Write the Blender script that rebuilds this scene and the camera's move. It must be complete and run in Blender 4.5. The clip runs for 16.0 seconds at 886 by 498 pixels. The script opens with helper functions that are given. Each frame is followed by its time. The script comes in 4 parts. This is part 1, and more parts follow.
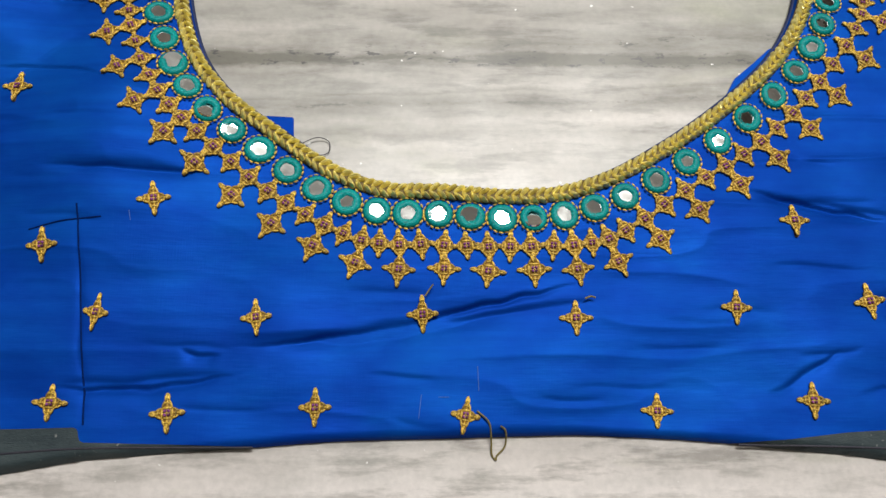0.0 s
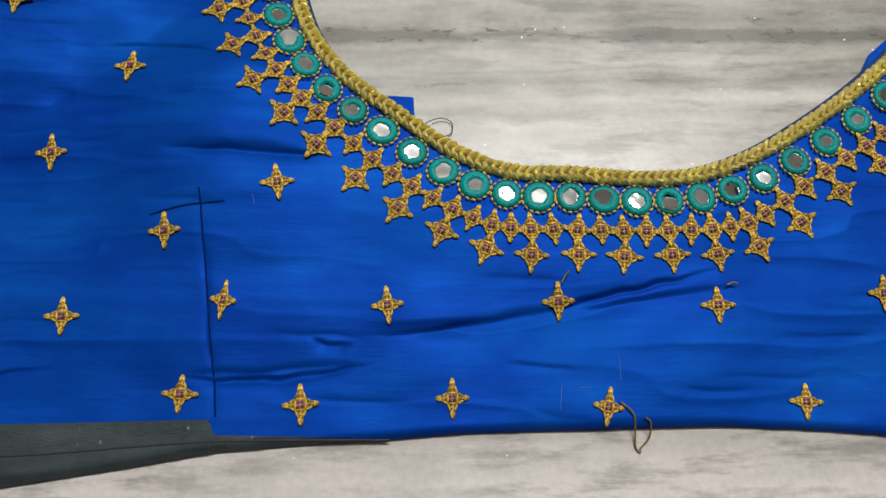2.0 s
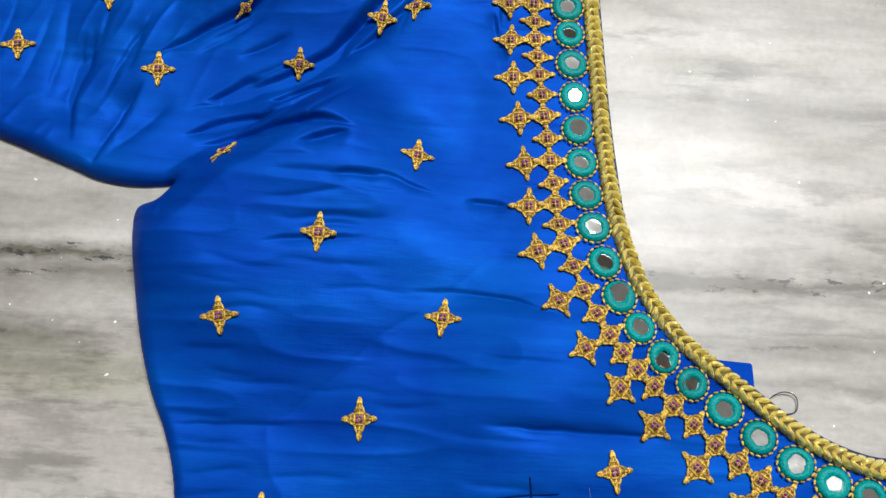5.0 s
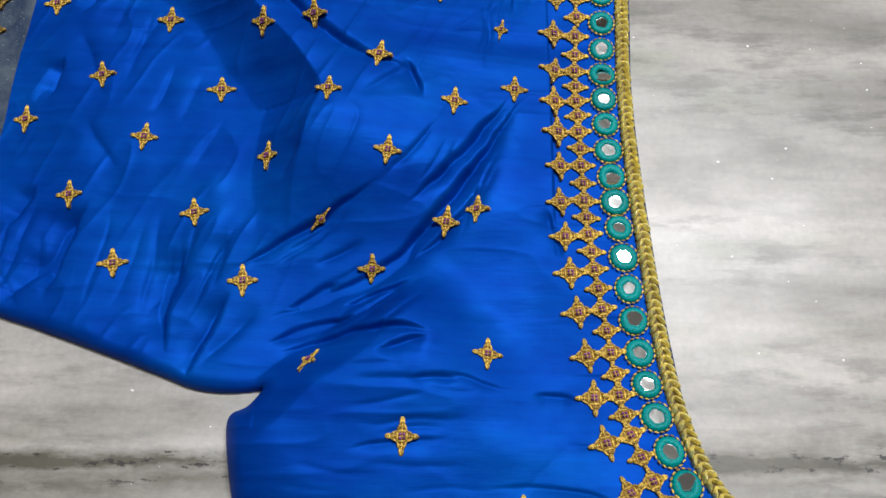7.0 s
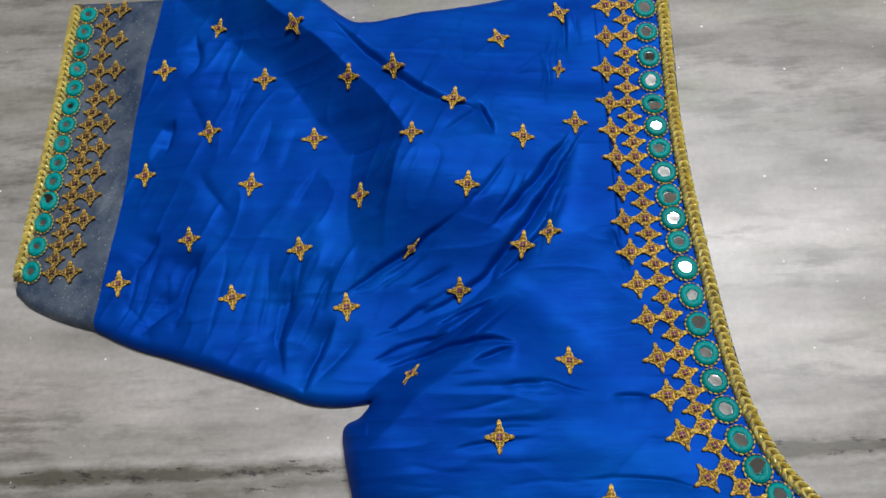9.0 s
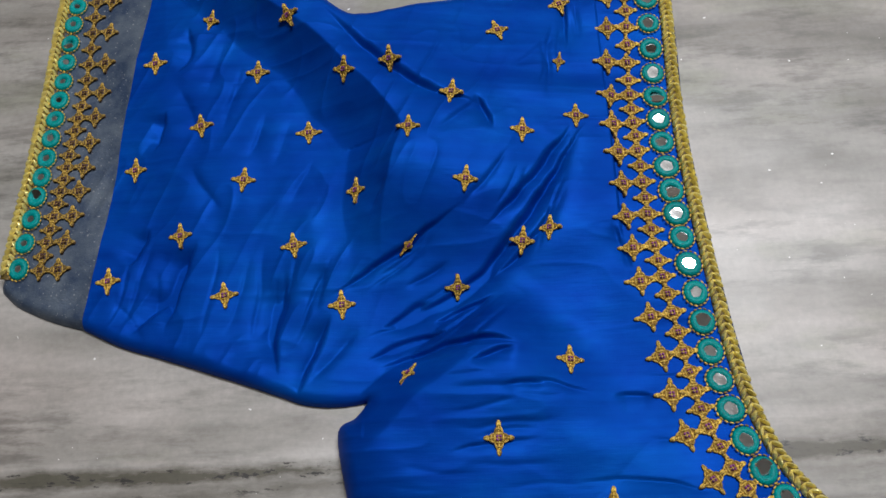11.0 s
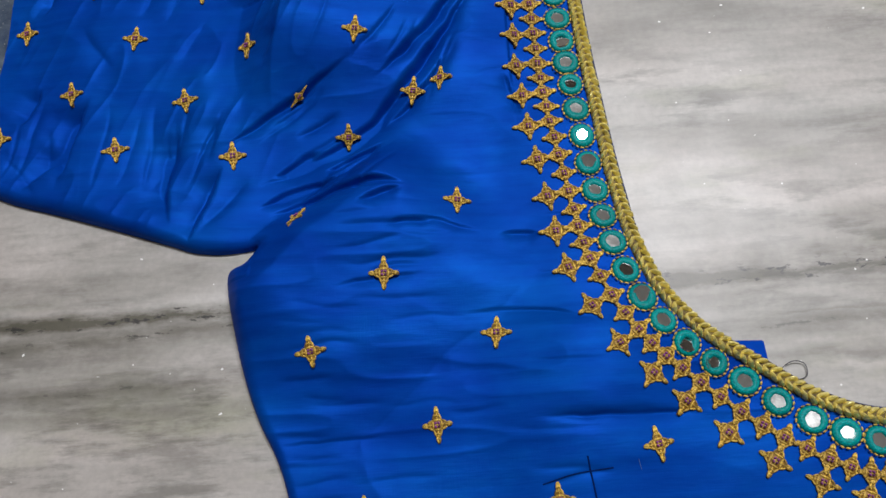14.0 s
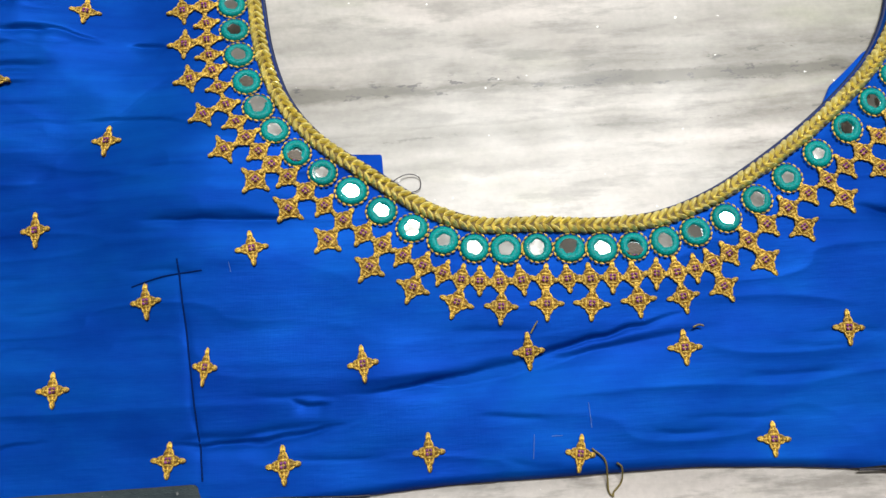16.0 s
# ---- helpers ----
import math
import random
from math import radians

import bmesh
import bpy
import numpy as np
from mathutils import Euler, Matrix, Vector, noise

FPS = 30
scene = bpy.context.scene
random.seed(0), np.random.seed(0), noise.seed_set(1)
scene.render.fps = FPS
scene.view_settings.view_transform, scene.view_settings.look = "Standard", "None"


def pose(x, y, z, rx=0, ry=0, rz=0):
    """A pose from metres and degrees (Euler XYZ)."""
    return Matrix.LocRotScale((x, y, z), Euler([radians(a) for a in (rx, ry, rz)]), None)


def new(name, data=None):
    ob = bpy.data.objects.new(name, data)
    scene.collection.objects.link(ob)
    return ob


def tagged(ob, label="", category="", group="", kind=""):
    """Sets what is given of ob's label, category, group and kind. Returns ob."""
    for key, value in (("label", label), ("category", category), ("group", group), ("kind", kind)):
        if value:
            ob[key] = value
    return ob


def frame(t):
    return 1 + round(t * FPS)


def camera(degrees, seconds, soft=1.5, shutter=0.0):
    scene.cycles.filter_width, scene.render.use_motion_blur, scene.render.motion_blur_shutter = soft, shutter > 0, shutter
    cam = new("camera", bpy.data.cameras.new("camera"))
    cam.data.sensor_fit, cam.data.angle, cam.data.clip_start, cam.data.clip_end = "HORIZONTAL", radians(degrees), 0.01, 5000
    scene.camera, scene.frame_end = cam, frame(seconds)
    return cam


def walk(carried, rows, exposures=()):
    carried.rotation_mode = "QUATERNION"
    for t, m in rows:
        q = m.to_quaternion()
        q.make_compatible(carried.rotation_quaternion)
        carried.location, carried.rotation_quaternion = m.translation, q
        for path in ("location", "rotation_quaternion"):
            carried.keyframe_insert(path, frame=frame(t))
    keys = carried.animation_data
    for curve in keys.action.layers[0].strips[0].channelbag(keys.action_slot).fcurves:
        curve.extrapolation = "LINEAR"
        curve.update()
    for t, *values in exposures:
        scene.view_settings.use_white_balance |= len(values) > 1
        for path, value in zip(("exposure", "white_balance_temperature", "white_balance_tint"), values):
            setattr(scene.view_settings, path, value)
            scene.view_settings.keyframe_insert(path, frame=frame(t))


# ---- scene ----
cam = camera(58.0, 16.0, soft=1.5)
# seconds, eye x y z in metres, turn x y z in degrees
ROWS = [
    (0, -0.0048, -0.0581, 0.2469, 18.10, -2.55, -0.56),
    (0.5, -0.0094, -0.0571, 0.2447, 17.84, -2.46, -0.75),
    (1, -0.0096, -0.0576, 0.2436, 17.80, -2.38, -0.88),
    (1.5, -0.0199, -0.0585, 0.2411, 17.49, -2.24, -0.92),
    (2, -0.0428, -0.0544, 0.2363, 16.93, -1.93, -0.54),
    (2.5, -0.0772, -0.0413, 0.2355, 16.10, -1.92, 0.60),
    (3, -0.0930, -0.0294, 0.2373, 16.34, -1.47, 2.35),
    (3.5, -0.0996, -0.0219, 0.2281, 16.37, -1.46, 3.38),
    (4, -0.1093, -0.0045, 0.2126, 15.32, -1.77, 4.02),
    (4.5, -0.1245, 0.0174, 0.2143, 14.17, -1.85, 4.06),
    (5, -0.1348, 0.0350, 0.2311, 15.30, -0.95, 3.09),
    (7.5, -0.1660, 0.0712, 0.2713, 20.00, 0.37, 0.14),
    (8, -0.1757, 0.0677, 0.2870, 20.04, 1.17, -0.78),
    (8.5, -0.1774, 0.0598, 0.2948, 20.79, 2.72, -1.36),
    (9, -0.1745, 0.0610, 0.2941, 20.79, 3.31, -1.49),
    (11.5, -0.1747, 0.0625, 0.2838, 20.74, 3.21, -1.64),
    (12, -0.1741, 0.0624, 0.2816, 20.79, 3.39, -1.61),
    (12.5, -0.1725, 0.0578, 0.2820, 20.94, 3.18, -1.64),
    (13, -0.1672, 0.0499, 0.2841, 20.82, 3.29, -1.63),
    (13.5, -0.1607, 0.0341, 0.2851, 20.82, 3.16, -2.39),
    (14, -0.1440, 0.0144, 0.2707, 19.25, 2.33, -3.15),
    (14.5, -0.1284, -0.0022, 0.2665, 17.09, 1.11, -3.28),
    (15, -0.1082, -0.0190, 0.2537, 16.75, 0.68, -3.10),
    (15.5, -0.0743, -0.0287, 0.2483, 15.77, 0.31, -2.85),
    (16, -0.0274, -0.0357, 0.2500, 15.87, 0.18, -2.98),
]
# seconds, stops, kelvin, tint
EXPOSURES = [(0.0, -0.29, 6600, 10), (1.5, -0.4, 6600, 10), (2.0, -0.5, 6550, 10), (2.5, -0.14, 6450, 10), (5.0, -0.04, 6300, 11), (7.5, -0.34, 6200, 12), (9.0, -0.52, 6200, 13), (12.5, -0.66, 6200, 14), (14.0, -0.56, 6200, 14), (15.0, -0.64, 6200, 13), (15.5, -0.66, 6300, 11), (16.0, -0.04, 6500, 10)]
walk(cam, [(t, pose(*row)) for t, *row in ROWS], EXPOSURES)

# ---- light: one long white ceiling light in a closed room, an added up-light, faint fill from the sky beyond the walls ----
world = bpy.data.worlds.new("world")
scene.world = world
world.use_nodes = True
world.node_tree.nodes["Background"].inputs[0].default_value = (0.9, 0.95, 1.0, 1)
world.node_tree.nodes["Background"].inputs[1].default_value = 0.1

LAMP = (0.38, 0.95, 2.25)
lamp_data = bpy.data.lights.new("ceiling_lamp", "AREA")
lamp_data.shape, lamp_data.size, lamp_data.size_y = "RECTANGLE", 1.2, 0.26
lamp_data.energy, lamp_data.color = 71, (1.0, 0.99, 0.965)
lamp = new("ceiling_lamp", lamp_data)
lamp.matrix_world = pose(LAMP[0], LAMP[1], LAMP[2] - 0.03)
# added up-light above it: brightens the ceiling for soft fill and mirror reflections
wash_data = bpy.data.lights.new("added_ceiling_wash", "AREA")
wash_data.shape, wash_data.size, wash_data.size_y = "RECTANGLE", 1.2, 0.26
wash_data.energy, wash_data.color = 17, (1.0, 0.99, 0.965)
wash = new("added_ceiling_wash", wash_data)
wash.matrix_world = pose(LAMP[0], LAMP[1], LAMP[2] + 0.05, 180)


# ---- materials ----
def material(name, colour, rough=0.5, metal=0.0, spec=0.5):
    m = bpy.data.materials.new(name)
    m.use_nodes = True
    b = m.node_tree.nodes["Principled BSDF"]
    b.inputs["Base Color"].default_value = (*colour, 1)
    b.inputs["Roughness"].default_value = rough
    b.inputs["Metallic"].default_value = metal
    b.inputs["Specular IOR Level"].default_value = spec
    return m


def node(m, kind, **values):
    n = m.node_tree.nodes.new(kind)
    for key, value in values.items():
        n.inputs[key.replace("_", " ")].default_value = value
    return n


def join(m, a, out, b, into):
    m.node_tree.links.new(a.outputs[out], b.inputs[into])


def coords(m, scale=(1, 1, 1), turn=0.0):
    c = m.node_tree.nodes.new("ShaderNodeTexCoord")
    p = node(m, "ShaderNodeMapping", Scale=scale, Rotation=(0, 0, radians(turn)))
    join(m, c, "Object", p, "Vector")
    return p


def noise_at(m, p, scale, detail=4.0, rough=0.55):
    n = node(m, "ShaderNodeTexNoise", Scale=scale, Detail=detail, Roughness=rough)
    join(m, p, "Vector", n, "Vector")
    return n


def ramp(m, source, stops, out=0):
    r = m.node_tree.nodes.new("ShaderNodeValToRGB")
    el = r.color_ramp.elements
    while len(el) < len(stops):
        el.new(0.5)
    for e, (at, c) in zip(el, stops):
        e.position, e.color = at, (*c, 1) if len(c) == 3 else c
    join(m, source, out, r, "Fac")
    return r


def mix(m, kind, fac, a, b):
    """Mix of two colours; each argument is a node or a plain value."""
    x = m.node_tree.nodes.new("ShaderNodeMix")
    x.data_type, x.blend_type = "RGBA", kind
    for slot, v in ((0, fac), (6, a), (7, b)):
        if isinstance(v, bpy.types.Node):
            m.node_tree.links.new(v.outputs[2 if v.bl_idname == "ShaderNodeMix" else 0], x.inputs[slot])
        else:
            x.inputs[slot].default_value = v if slot == 0 else (*v, 1)
    return x


def bump(m, source, strength, distance, out=0, after=None):
    b = node(m, "ShaderNodeBump", Strength=strength, Distance=distance)
    join(m, source, out, b, "Height")
    if after:
        join(m, after, "Normal", b, "Normal")
    join(m, b, "Normal", m.node_tree.nodes["Principled BSDF"], "Normal")
    return b


def colour_from(m, n):
    m.node_tree.links.new(n.outputs[2 if n.bl_idname == "ShaderNodeMix" else 0], m.node_tree.nodes["Principled BSDF"].inputs["Base Color"])


def math_node(m, op, a, b=0.0, c=0.0, clamp=False):
    n = m.node_tree.nodes.new("ShaderNodeMath")
    n.operation, n.use_clamp = op, clamp
    for slot, v in enumerate((a, b, c)):
        if isinstance(v, bpy.types.NodeSocket):
            m.node_tree.links.new(v, n.inputs[slot])
        else:
            n.inputs[slot].default_value = v
    return n.outputs[0]


def silk_material():
    m = material("blue_silk", (0.0006, 0.05, 0.37), 0.52, 0.30, 0.03)
    wide = noise_at(m, coords(m, (9, 30, 9)), 2.2, 3)
    tone = ramp(m, wide, [(0.3, (0.0010, 0.048, 0.345)), (0.7, (0.0020, 0.070, 0.435))])
    # sheen put into the colour as paler, greener patches; faint streaks along the weft
    sheen_patch = ramp(m, noise_at(m, coords(m, (15, 26, 14), 12), 1.0, 6, 0.68), [(0.36, (0.80, 0.74, 0.88)), (0.52, (1, 1, 1)), (0.66, (1.2, 1.30, 1.08))])
    streak = ramp(m, noise_at(m, coords(m, (10, 320, 10)), 1.0, 3), [(0.3, (0.90, 0.90, 0.92)), (0.7, (1.08, 1.08, 1.06))])
    colour_from(m, mix(m, "MULTIPLY", 1.0, mix(m, "MULTIPLY", 1.0, tone, sheen_patch), streak))
    gloss = ramp(m, noise_at(m, coords(m, (20, 34, 20), 8), 1.0, 5, 0.6), [(0.32, (0.47, 0.47, 0.47)), (0.68, (0.60, 0.60, 0.60))])
    join(m, gloss, 0, m.node_tree.nodes["Principled BSDF"], "Roughness")
    weft = noise_at(m, coords(m, (150, 1600, 150)), 1.0, 2)
    warp = noise_at(m, coords(m, (2200, 160, 160)), 1.0, 2)
    first = bump(m, weft, 0.25, 0.0002)
    second = bump(m, warp, 0.12, 0.0002, after=first)
    pucker = noise_at(m, coords(m, (30, 110, 30)), 1.0, 3)
    third = bump(m, pucker, 0.3, 0.0010, after=second)
    dent = noise_at(m, coords(m, (26, 38, 26), 25), 1.0, 2, 0.5)
    bump(m, dent, 0.25, 0.0050, after=third)
    return m


def band_material():
    m = material("grey_zari", (0.07, 0.10, 0.15), 0.5, 0.25)
    p = coords(m)
    cloudy = noise_at(m, p, 90, 6, 0.7)
    tone = ramp(m, cloudy, [(0.35, (0.035, 0.062, 0.12)), (0.65, (0.13, 0.165, 0.21))])
    fleck = ramp(m, noise_at(m, coords(m, (1, 1, 1)), 900, 1), [(0.68, (0, 0, 0)), (0.74, (1, 1, 1))])
    colour_from(m, mix(m, "MIX", fleck, tone, (0.30, 0.32, 0.34)))
    bump(m, noise_at(m, p, 1100, 2), 0.5, 0.0003)
    return m


def hem_material():
    m = material("grey_green_hem", (0.06, 0.08, 0.09), 0.6, 0.1)
    p = coords(m, (1, 2.5, 1))
    tone = ramp(m, noise_at(m, p, 60, 7, 0.75), [(0.3, (0.010, 0.024, 0.033)), (0.72, (0.052, 0.075, 0.080))])
    fleck = ramp(m, noise_at(m, coords(m), 700, 1), [(0.72, (0, 0, 0)), (0.80, (0.6, 0.6, 0.6))])
    colour_from(m, mix(m, "MIX", fleck, tone, (0.3, 0.31, 0.3)))
    bump(m, noise_at(m, p, 900, 2), 0.5, 0.0003)
    return m


def thread_material(name, colour, rough, metal, fine=2500, spread=0.45, least=0.38):
    m = material(name, colour, rough, metal)
    info = m.node_tree.nodes.new("ShaderNodeObjectInfo")
    grain = noise_at(m, coords(m), fine, 3)
    dark, light = [tuple(c * k for c in colour) for k in (1 - spread, 1 + spread)]
    tone = ramp(m, grain, [(0.3, dark), (0.7, light)])
    own = ramp(m, info, [(0.0, (0.8, 0.8, 0.8)), (1.0, (1, 1, 1))], "Random")
    strand = ramp(m, m.node_tree.nodes.new("ShaderNodeNewGeometry"), [(0.0, (least * 1.08, least * 0.95, least * 0.8)), (0.4, (0.9, 0.88, 0.85)), (1.0, (1.25, 1.22, 1.1))], "Random Per Island")
    colour_from(m, mix(m, "MULTIPLY", 1.0, mix(m, "MULTIPLY", 1.0, tone, own), strand))
    bump(m, grain, 0.6, 0.0003)
    return m


def marble_material():
    m = material("polished_marble", (0.6, 0.58, 0.55), 0.4, 0.0, 0.75)
    m.node_tree.nodes["Principled BSDF"].inputs["Coat Weight"].default_value = 0.13
    m.node_tree.nodes["Principled BSDF"].inputs["Coat Roughness"].default_value = 0.24
    where = m.node_tree.nodes.new("ShaderNodeTexCoord")
    split = m.node_tree.nodes.new("ShaderNodeSeparateXYZ")
    join(m, where, "Object", split, "Vector")
    x, y = split.outputs[0], split.outputs[1]
    cloud = noise_at(m, coords(m, (2.2, 13, 1), 2), 3.0, 6, 0.6)
    base = ramp(m, cloud, [(0.30, (0.315, 0.308, 0.280)), (0.5, (0.510, 0.500, 0.472)), (0.72, (0.68, 0.665, 0.635))])
    # pinkish patches, wide
    blush = ramp(m, noise_at(m, coords(m, (3, 7, 1)), 2.0, 3), [(0.42, (1, 1, 1)), (0.65, (1.0, 0.95, 0.94))])
    # paler and rosier beyond the hem, with an uneven edge
    pale_drift = ramp(m, noise_at(m, coords(m, (7, 9, 1)), 1.0, 3), [(0.0, (-0.02, -0.02, -0.02)), (1.0, (0.02, 0.02, 0.02))])
    edge = math_node(m, "MULTIPLY_ADD", math_node(m, "ADD", y, pale_drift.outputs[0]), -30.0, -0.7, clamp=True)
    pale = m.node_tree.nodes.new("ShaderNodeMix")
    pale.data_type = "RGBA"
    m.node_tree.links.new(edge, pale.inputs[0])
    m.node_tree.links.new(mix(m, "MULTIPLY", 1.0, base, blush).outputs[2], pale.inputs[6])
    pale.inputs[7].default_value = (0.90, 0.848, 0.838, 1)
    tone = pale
    # long grey-green veins: where they run at x = 0, slope, half width, depth of tone
    drift = noise_at(m, coords(m, (22, 30, 9)), 1.0, 6, 0.7).outputs[0]
    patchy = noise_at(m, coords(m, (16, 60, 1)), 1.0, 7, 0.72).outputs[0]
    off = math_node(m, "MULTIPLY_ADD", drift, 0.009, -0.0045)
    total = None
    for y0, slope, wide, deep in VEINS:
        line = math_node(m, "MULTIPLY_ADD", x, slope, y0)
        gap = math_node(m, "SUBTRACT", math_node(m, "ADD", y, off), line)
        near = math_node(m, "SUBTRACT", 1.0, math_node(m, "DIVIDE", math_node(m, "ABSOLUTE", gap), wide), clamp=True)
        part_of = math_node(m, "MULTIPLY", near, deep)
        total = part_of if total is None else math_node(m, "MAXIMUM", total, part_of)
    strength = math_node(m, "MULTIPLY", total, math_node(m, "MULTIPLY_ADD", patchy, 3.0, -0.62, clamp=True), clamp=True)
    veined = m.node_tree.nodes.new("ShaderNodeMix")
    veined.data_type = "RGBA"
    m.node_tree.links.new(strength, veined.inputs[0])
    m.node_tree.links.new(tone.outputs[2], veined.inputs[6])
    veined.inputs[7].default_value = (0.125, 0.118, 0.088, 1)
    # small dark pits along the strongest veins
    pits = ramp(m, noise_at(m, coords(m, (90, 190, 1)), 1.6, 4, 0.65), [(0.57, (0, 0, 0)), (0.62, (1, 1, 1))])
    pit = math_node(m, "MULTIPLY", pits.outputs[0], math_node(m, "MULTIPLY_ADD", total, 5.0, -3.2, clamp=True))
    dark = m.node_tree.nodes.new("ShaderNodeMix")
    dark.data_type = "RGBA"
    m.node_tree.links.new(pit, dark.inputs[0])
    m.node_tree.links.new(veined.outputs[2], dark.inputs[6])
    dark.inputs[7].default_value = (0.035, 0.033, 0.03, 1)
    # grains of crystal
    grain = noise_at(m, coords(m), 420, 3)
    speck = mix(m, "MULTIPLY", 0.35, dark, ramp(m, grain, [(0.3, (0.72, 0.72, 0.72)), (0.7, (1.12, 1.12, 1.12))]))
    mottle = ramp(m, noise_at(m, coords(m, (1, 1.7, 1)), 38, 6, 0.7), [(0.3, (0.80, 0.80, 0.78)), (0.52, (1.0, 0.985, 0.97)), (0.75, (1.10, 1.08, 1.07))])
    mottled = mix(m, "MULTIPLY", 0.8, speck, mottle)
    # short grey dashes in loose beds, and faint green clouds
    beds = ramp(m, noise_at(m, coords(m, (5, 16, 1), 3), 1.0, 3), [(0.38, (0, 0, 0)), (0.56, (1, 1, 1))])
    dash = ramp(m, noise_at(m, coords(m, (34, 150, 1), 2), 1.0, 6, 0.66), [(0.48, (1, 1, 1)), (0.62, (0.56, 0.56, 0.545))])
    mottled = mix(m, "MULTIPLY", beds, mottled, dash)
    # greyer towards the shoulders, with an uneven edge
    grey = ramp(m, noise_at(m, coords(m, (4, 11, 1)), 1.0, 4), [(0.0, (-0.05, -0.05, -0.05)), (1.0, (0.05, 0.05, 0.05))])
    far = math_node(m, "MULTIPLY_ADD", math_node(m, "ADD", y, grey.outputs[0]), 12.0, -1.75, clamp=True)
    greyer = m.node_tree.nodes.new("ShaderNodeMix")
    greyer.data_type, greyer.blend_type = "RGBA", "MULTIPLY"
    m.node_tree.links.new(far, greyer.inputs[0])
    m.node_tree.links.new(mottled.outputs[2], greyer.inputs[6])
    greyer.inputs[7].default_value = (0.78, 0.78, 0.77, 1)
    mottled = greyer
    green = ramp(m, noise_at(m, coords(m, (10, 28, 1), -4), 1.0, 5, 0.6), [(0.54, (1, 1, 1)), (0.68, (0.86, 0.90, 0.78))])
    mottled = mix(m, "MULTIPLY", 1.0, mottled, green)
    # sparkle of the crystals painted in as near-white specks
    glint = ramp(m, noise_at(m, coords(m), 330, 1), [(0.765, (0, 0, 0)), (0.79, (1, 1, 1))])
    colour_from(m, mix(m, "MIX", glint, mottled, (0.9, 0.9, 0.88)))
    gloss = ramp(m, noise_at(m, coords(m), 40, 4), [(0.3, (0.40, 0.40, 0.40)), (0.75, (0.52, 0.52, 0.52))])
    join(m, gloss, 0, m.node_tree.nodes["Principled BSDF"], "Roughness")
    bump(m, grain, 0.06, 0.0004)
    return m


VEINS = [(0.0932, 0.010, 0.0050, 1.6), (0.0975, 0.050, 0.0120, 0.80), (0.0880, 0.020, 0.0070, 0.45), (0.0752, 0.035, 0.0070, 0.75), (0.0792, 0.045, 0.0022, 0.60), (0.0640, 0.020, 0.0045, 0.40), (0.1120, 0.030, 0.010, 0.35),
         (0.255, -0.10, 0.014, 0.60), (0.232, -0.06, 0.010, 0.40), (0.285, -0.05, 0.012, 0.45), (0.150, 0.02, 0.008, 0.30), (0.190, 0.0, 0.015, 0.22)]
SILK, BAND, HEM, MARBLE = silk_material(), band_material(), hem_material(), marble_material()
GOLD_THREAD = thread_material("mustard_gold_thread", (0.74, 0.50, 0.085), 0.42, 0.15, 2000, 0.55, 0.26)
ANTIQUE = thread_material("antique_gold_thread", (0.50, 0.33, 0.06), 0.45, 0.15, 2000, 0.5, 0.3)
DULL_GROUND = thread_material("dull_purple_brown_ground", (0.13, 0.09, 0.09), 0.6, 0.0)
BROWN = thread_material("brown_thread", (0.16, 0.08, 0.06), 0.6, 0.0)
BRONZE = thread_material("brown_gold_ground", (0.36, 0.20, 0.032), 0.5, 0.1)
# braid base: shade between the strands put into its dark colour
FOIL_GAP_SHADE = thread_material("braid_gap_shade", (0.11, 0.075, 0.01), 0.5, 0.2, 2500, 0.4, 0.8)
GOLD_FOIL = thread_material("gold_foil_braid", (1.0, 0.89, 0.33), 0.26, 0.3, 1500, 0.12, 0.6)
GOLD_FOIL.node_tree.nodes["Principled BSDF"].inputs["Specular IOR Level"].default_value = 1.0
PURPLE = thread_material("purple_thread", (0.30, 0.07, 0.32), 0.6, 0.0)
TEAL = thread_material("teal_thread", (0.0, 0.33, 0.34), 0.38, 0.0, 1800, 0.4)
TEAL.node_tree.nodes["Principled BSDF"].inputs["Specular IOR Level"].default_value = 0.2
# shade in the dart's groove, as the colour of a thin strip
SEAM_SHADE = thread_material("navy_seam_shade", (0.0008, 0.018, 0.14), 0.7, 0.0)
SEAM_SHADE.node_tree.nodes["Principled BSDF"].inputs["Specular IOR Level"].default_value = 0.05
NAVY = thread_material("navy_edge_cloth", (0.006, 0.02, 0.10), 0.6, 0.0)
OLIVE = thread_material("olive_thread", (0.22, 0.18, 0.05), 0.5, 0.0)
CHALK = thread_material("pale_chalk", (0.10, 0.20, 0.55), 0.8, 0.0)
BLACK_THREAD_AND_FOLD = thread_material("dark_thread_and_fold_shade", (0.03, 0.03, 0.05), 0.5, 0.0)
MIRROR = material("mirror_glass", (0.88, 0.9, 0.9), 0.04, 1.0)
bump(MIRROR, noise_at(MIRROR, coords(MIRROR), 160, 1), 0.25, 0.0006)
PLASTER = material("plaster", (0.22, 0.19, 0.16), 0.8)
bump(PLASTER, noise_at(PLASTER, coords(PLASTER), 30, 4), 0.3, 0.004)
WHITE = material("white_paint", (0.8, 0.8, 0.78), 0.7)
bump(WHITE, noise_at(WHITE, coords(WHITE), 25, 4), 0.2, 0.004)


# ---- mesh helpers ----
def mesh_of(name, verts, faces, mat, smooth=True):
    me = bpy.data.meshes.new(name)
    me.from_pydata([tuple(v) for v in verts], [], [tuple(f) for f in faces])
    if smooth:
        me.shade_smooth()
    me.materials.append(mat)
    return me


def part(name, me, parent, at=None, label=""):
    ob = new(name, me)
    ob.parent = parent
    if at is not None:
        ob.matrix_basis = at
    return tagged(ob, label)


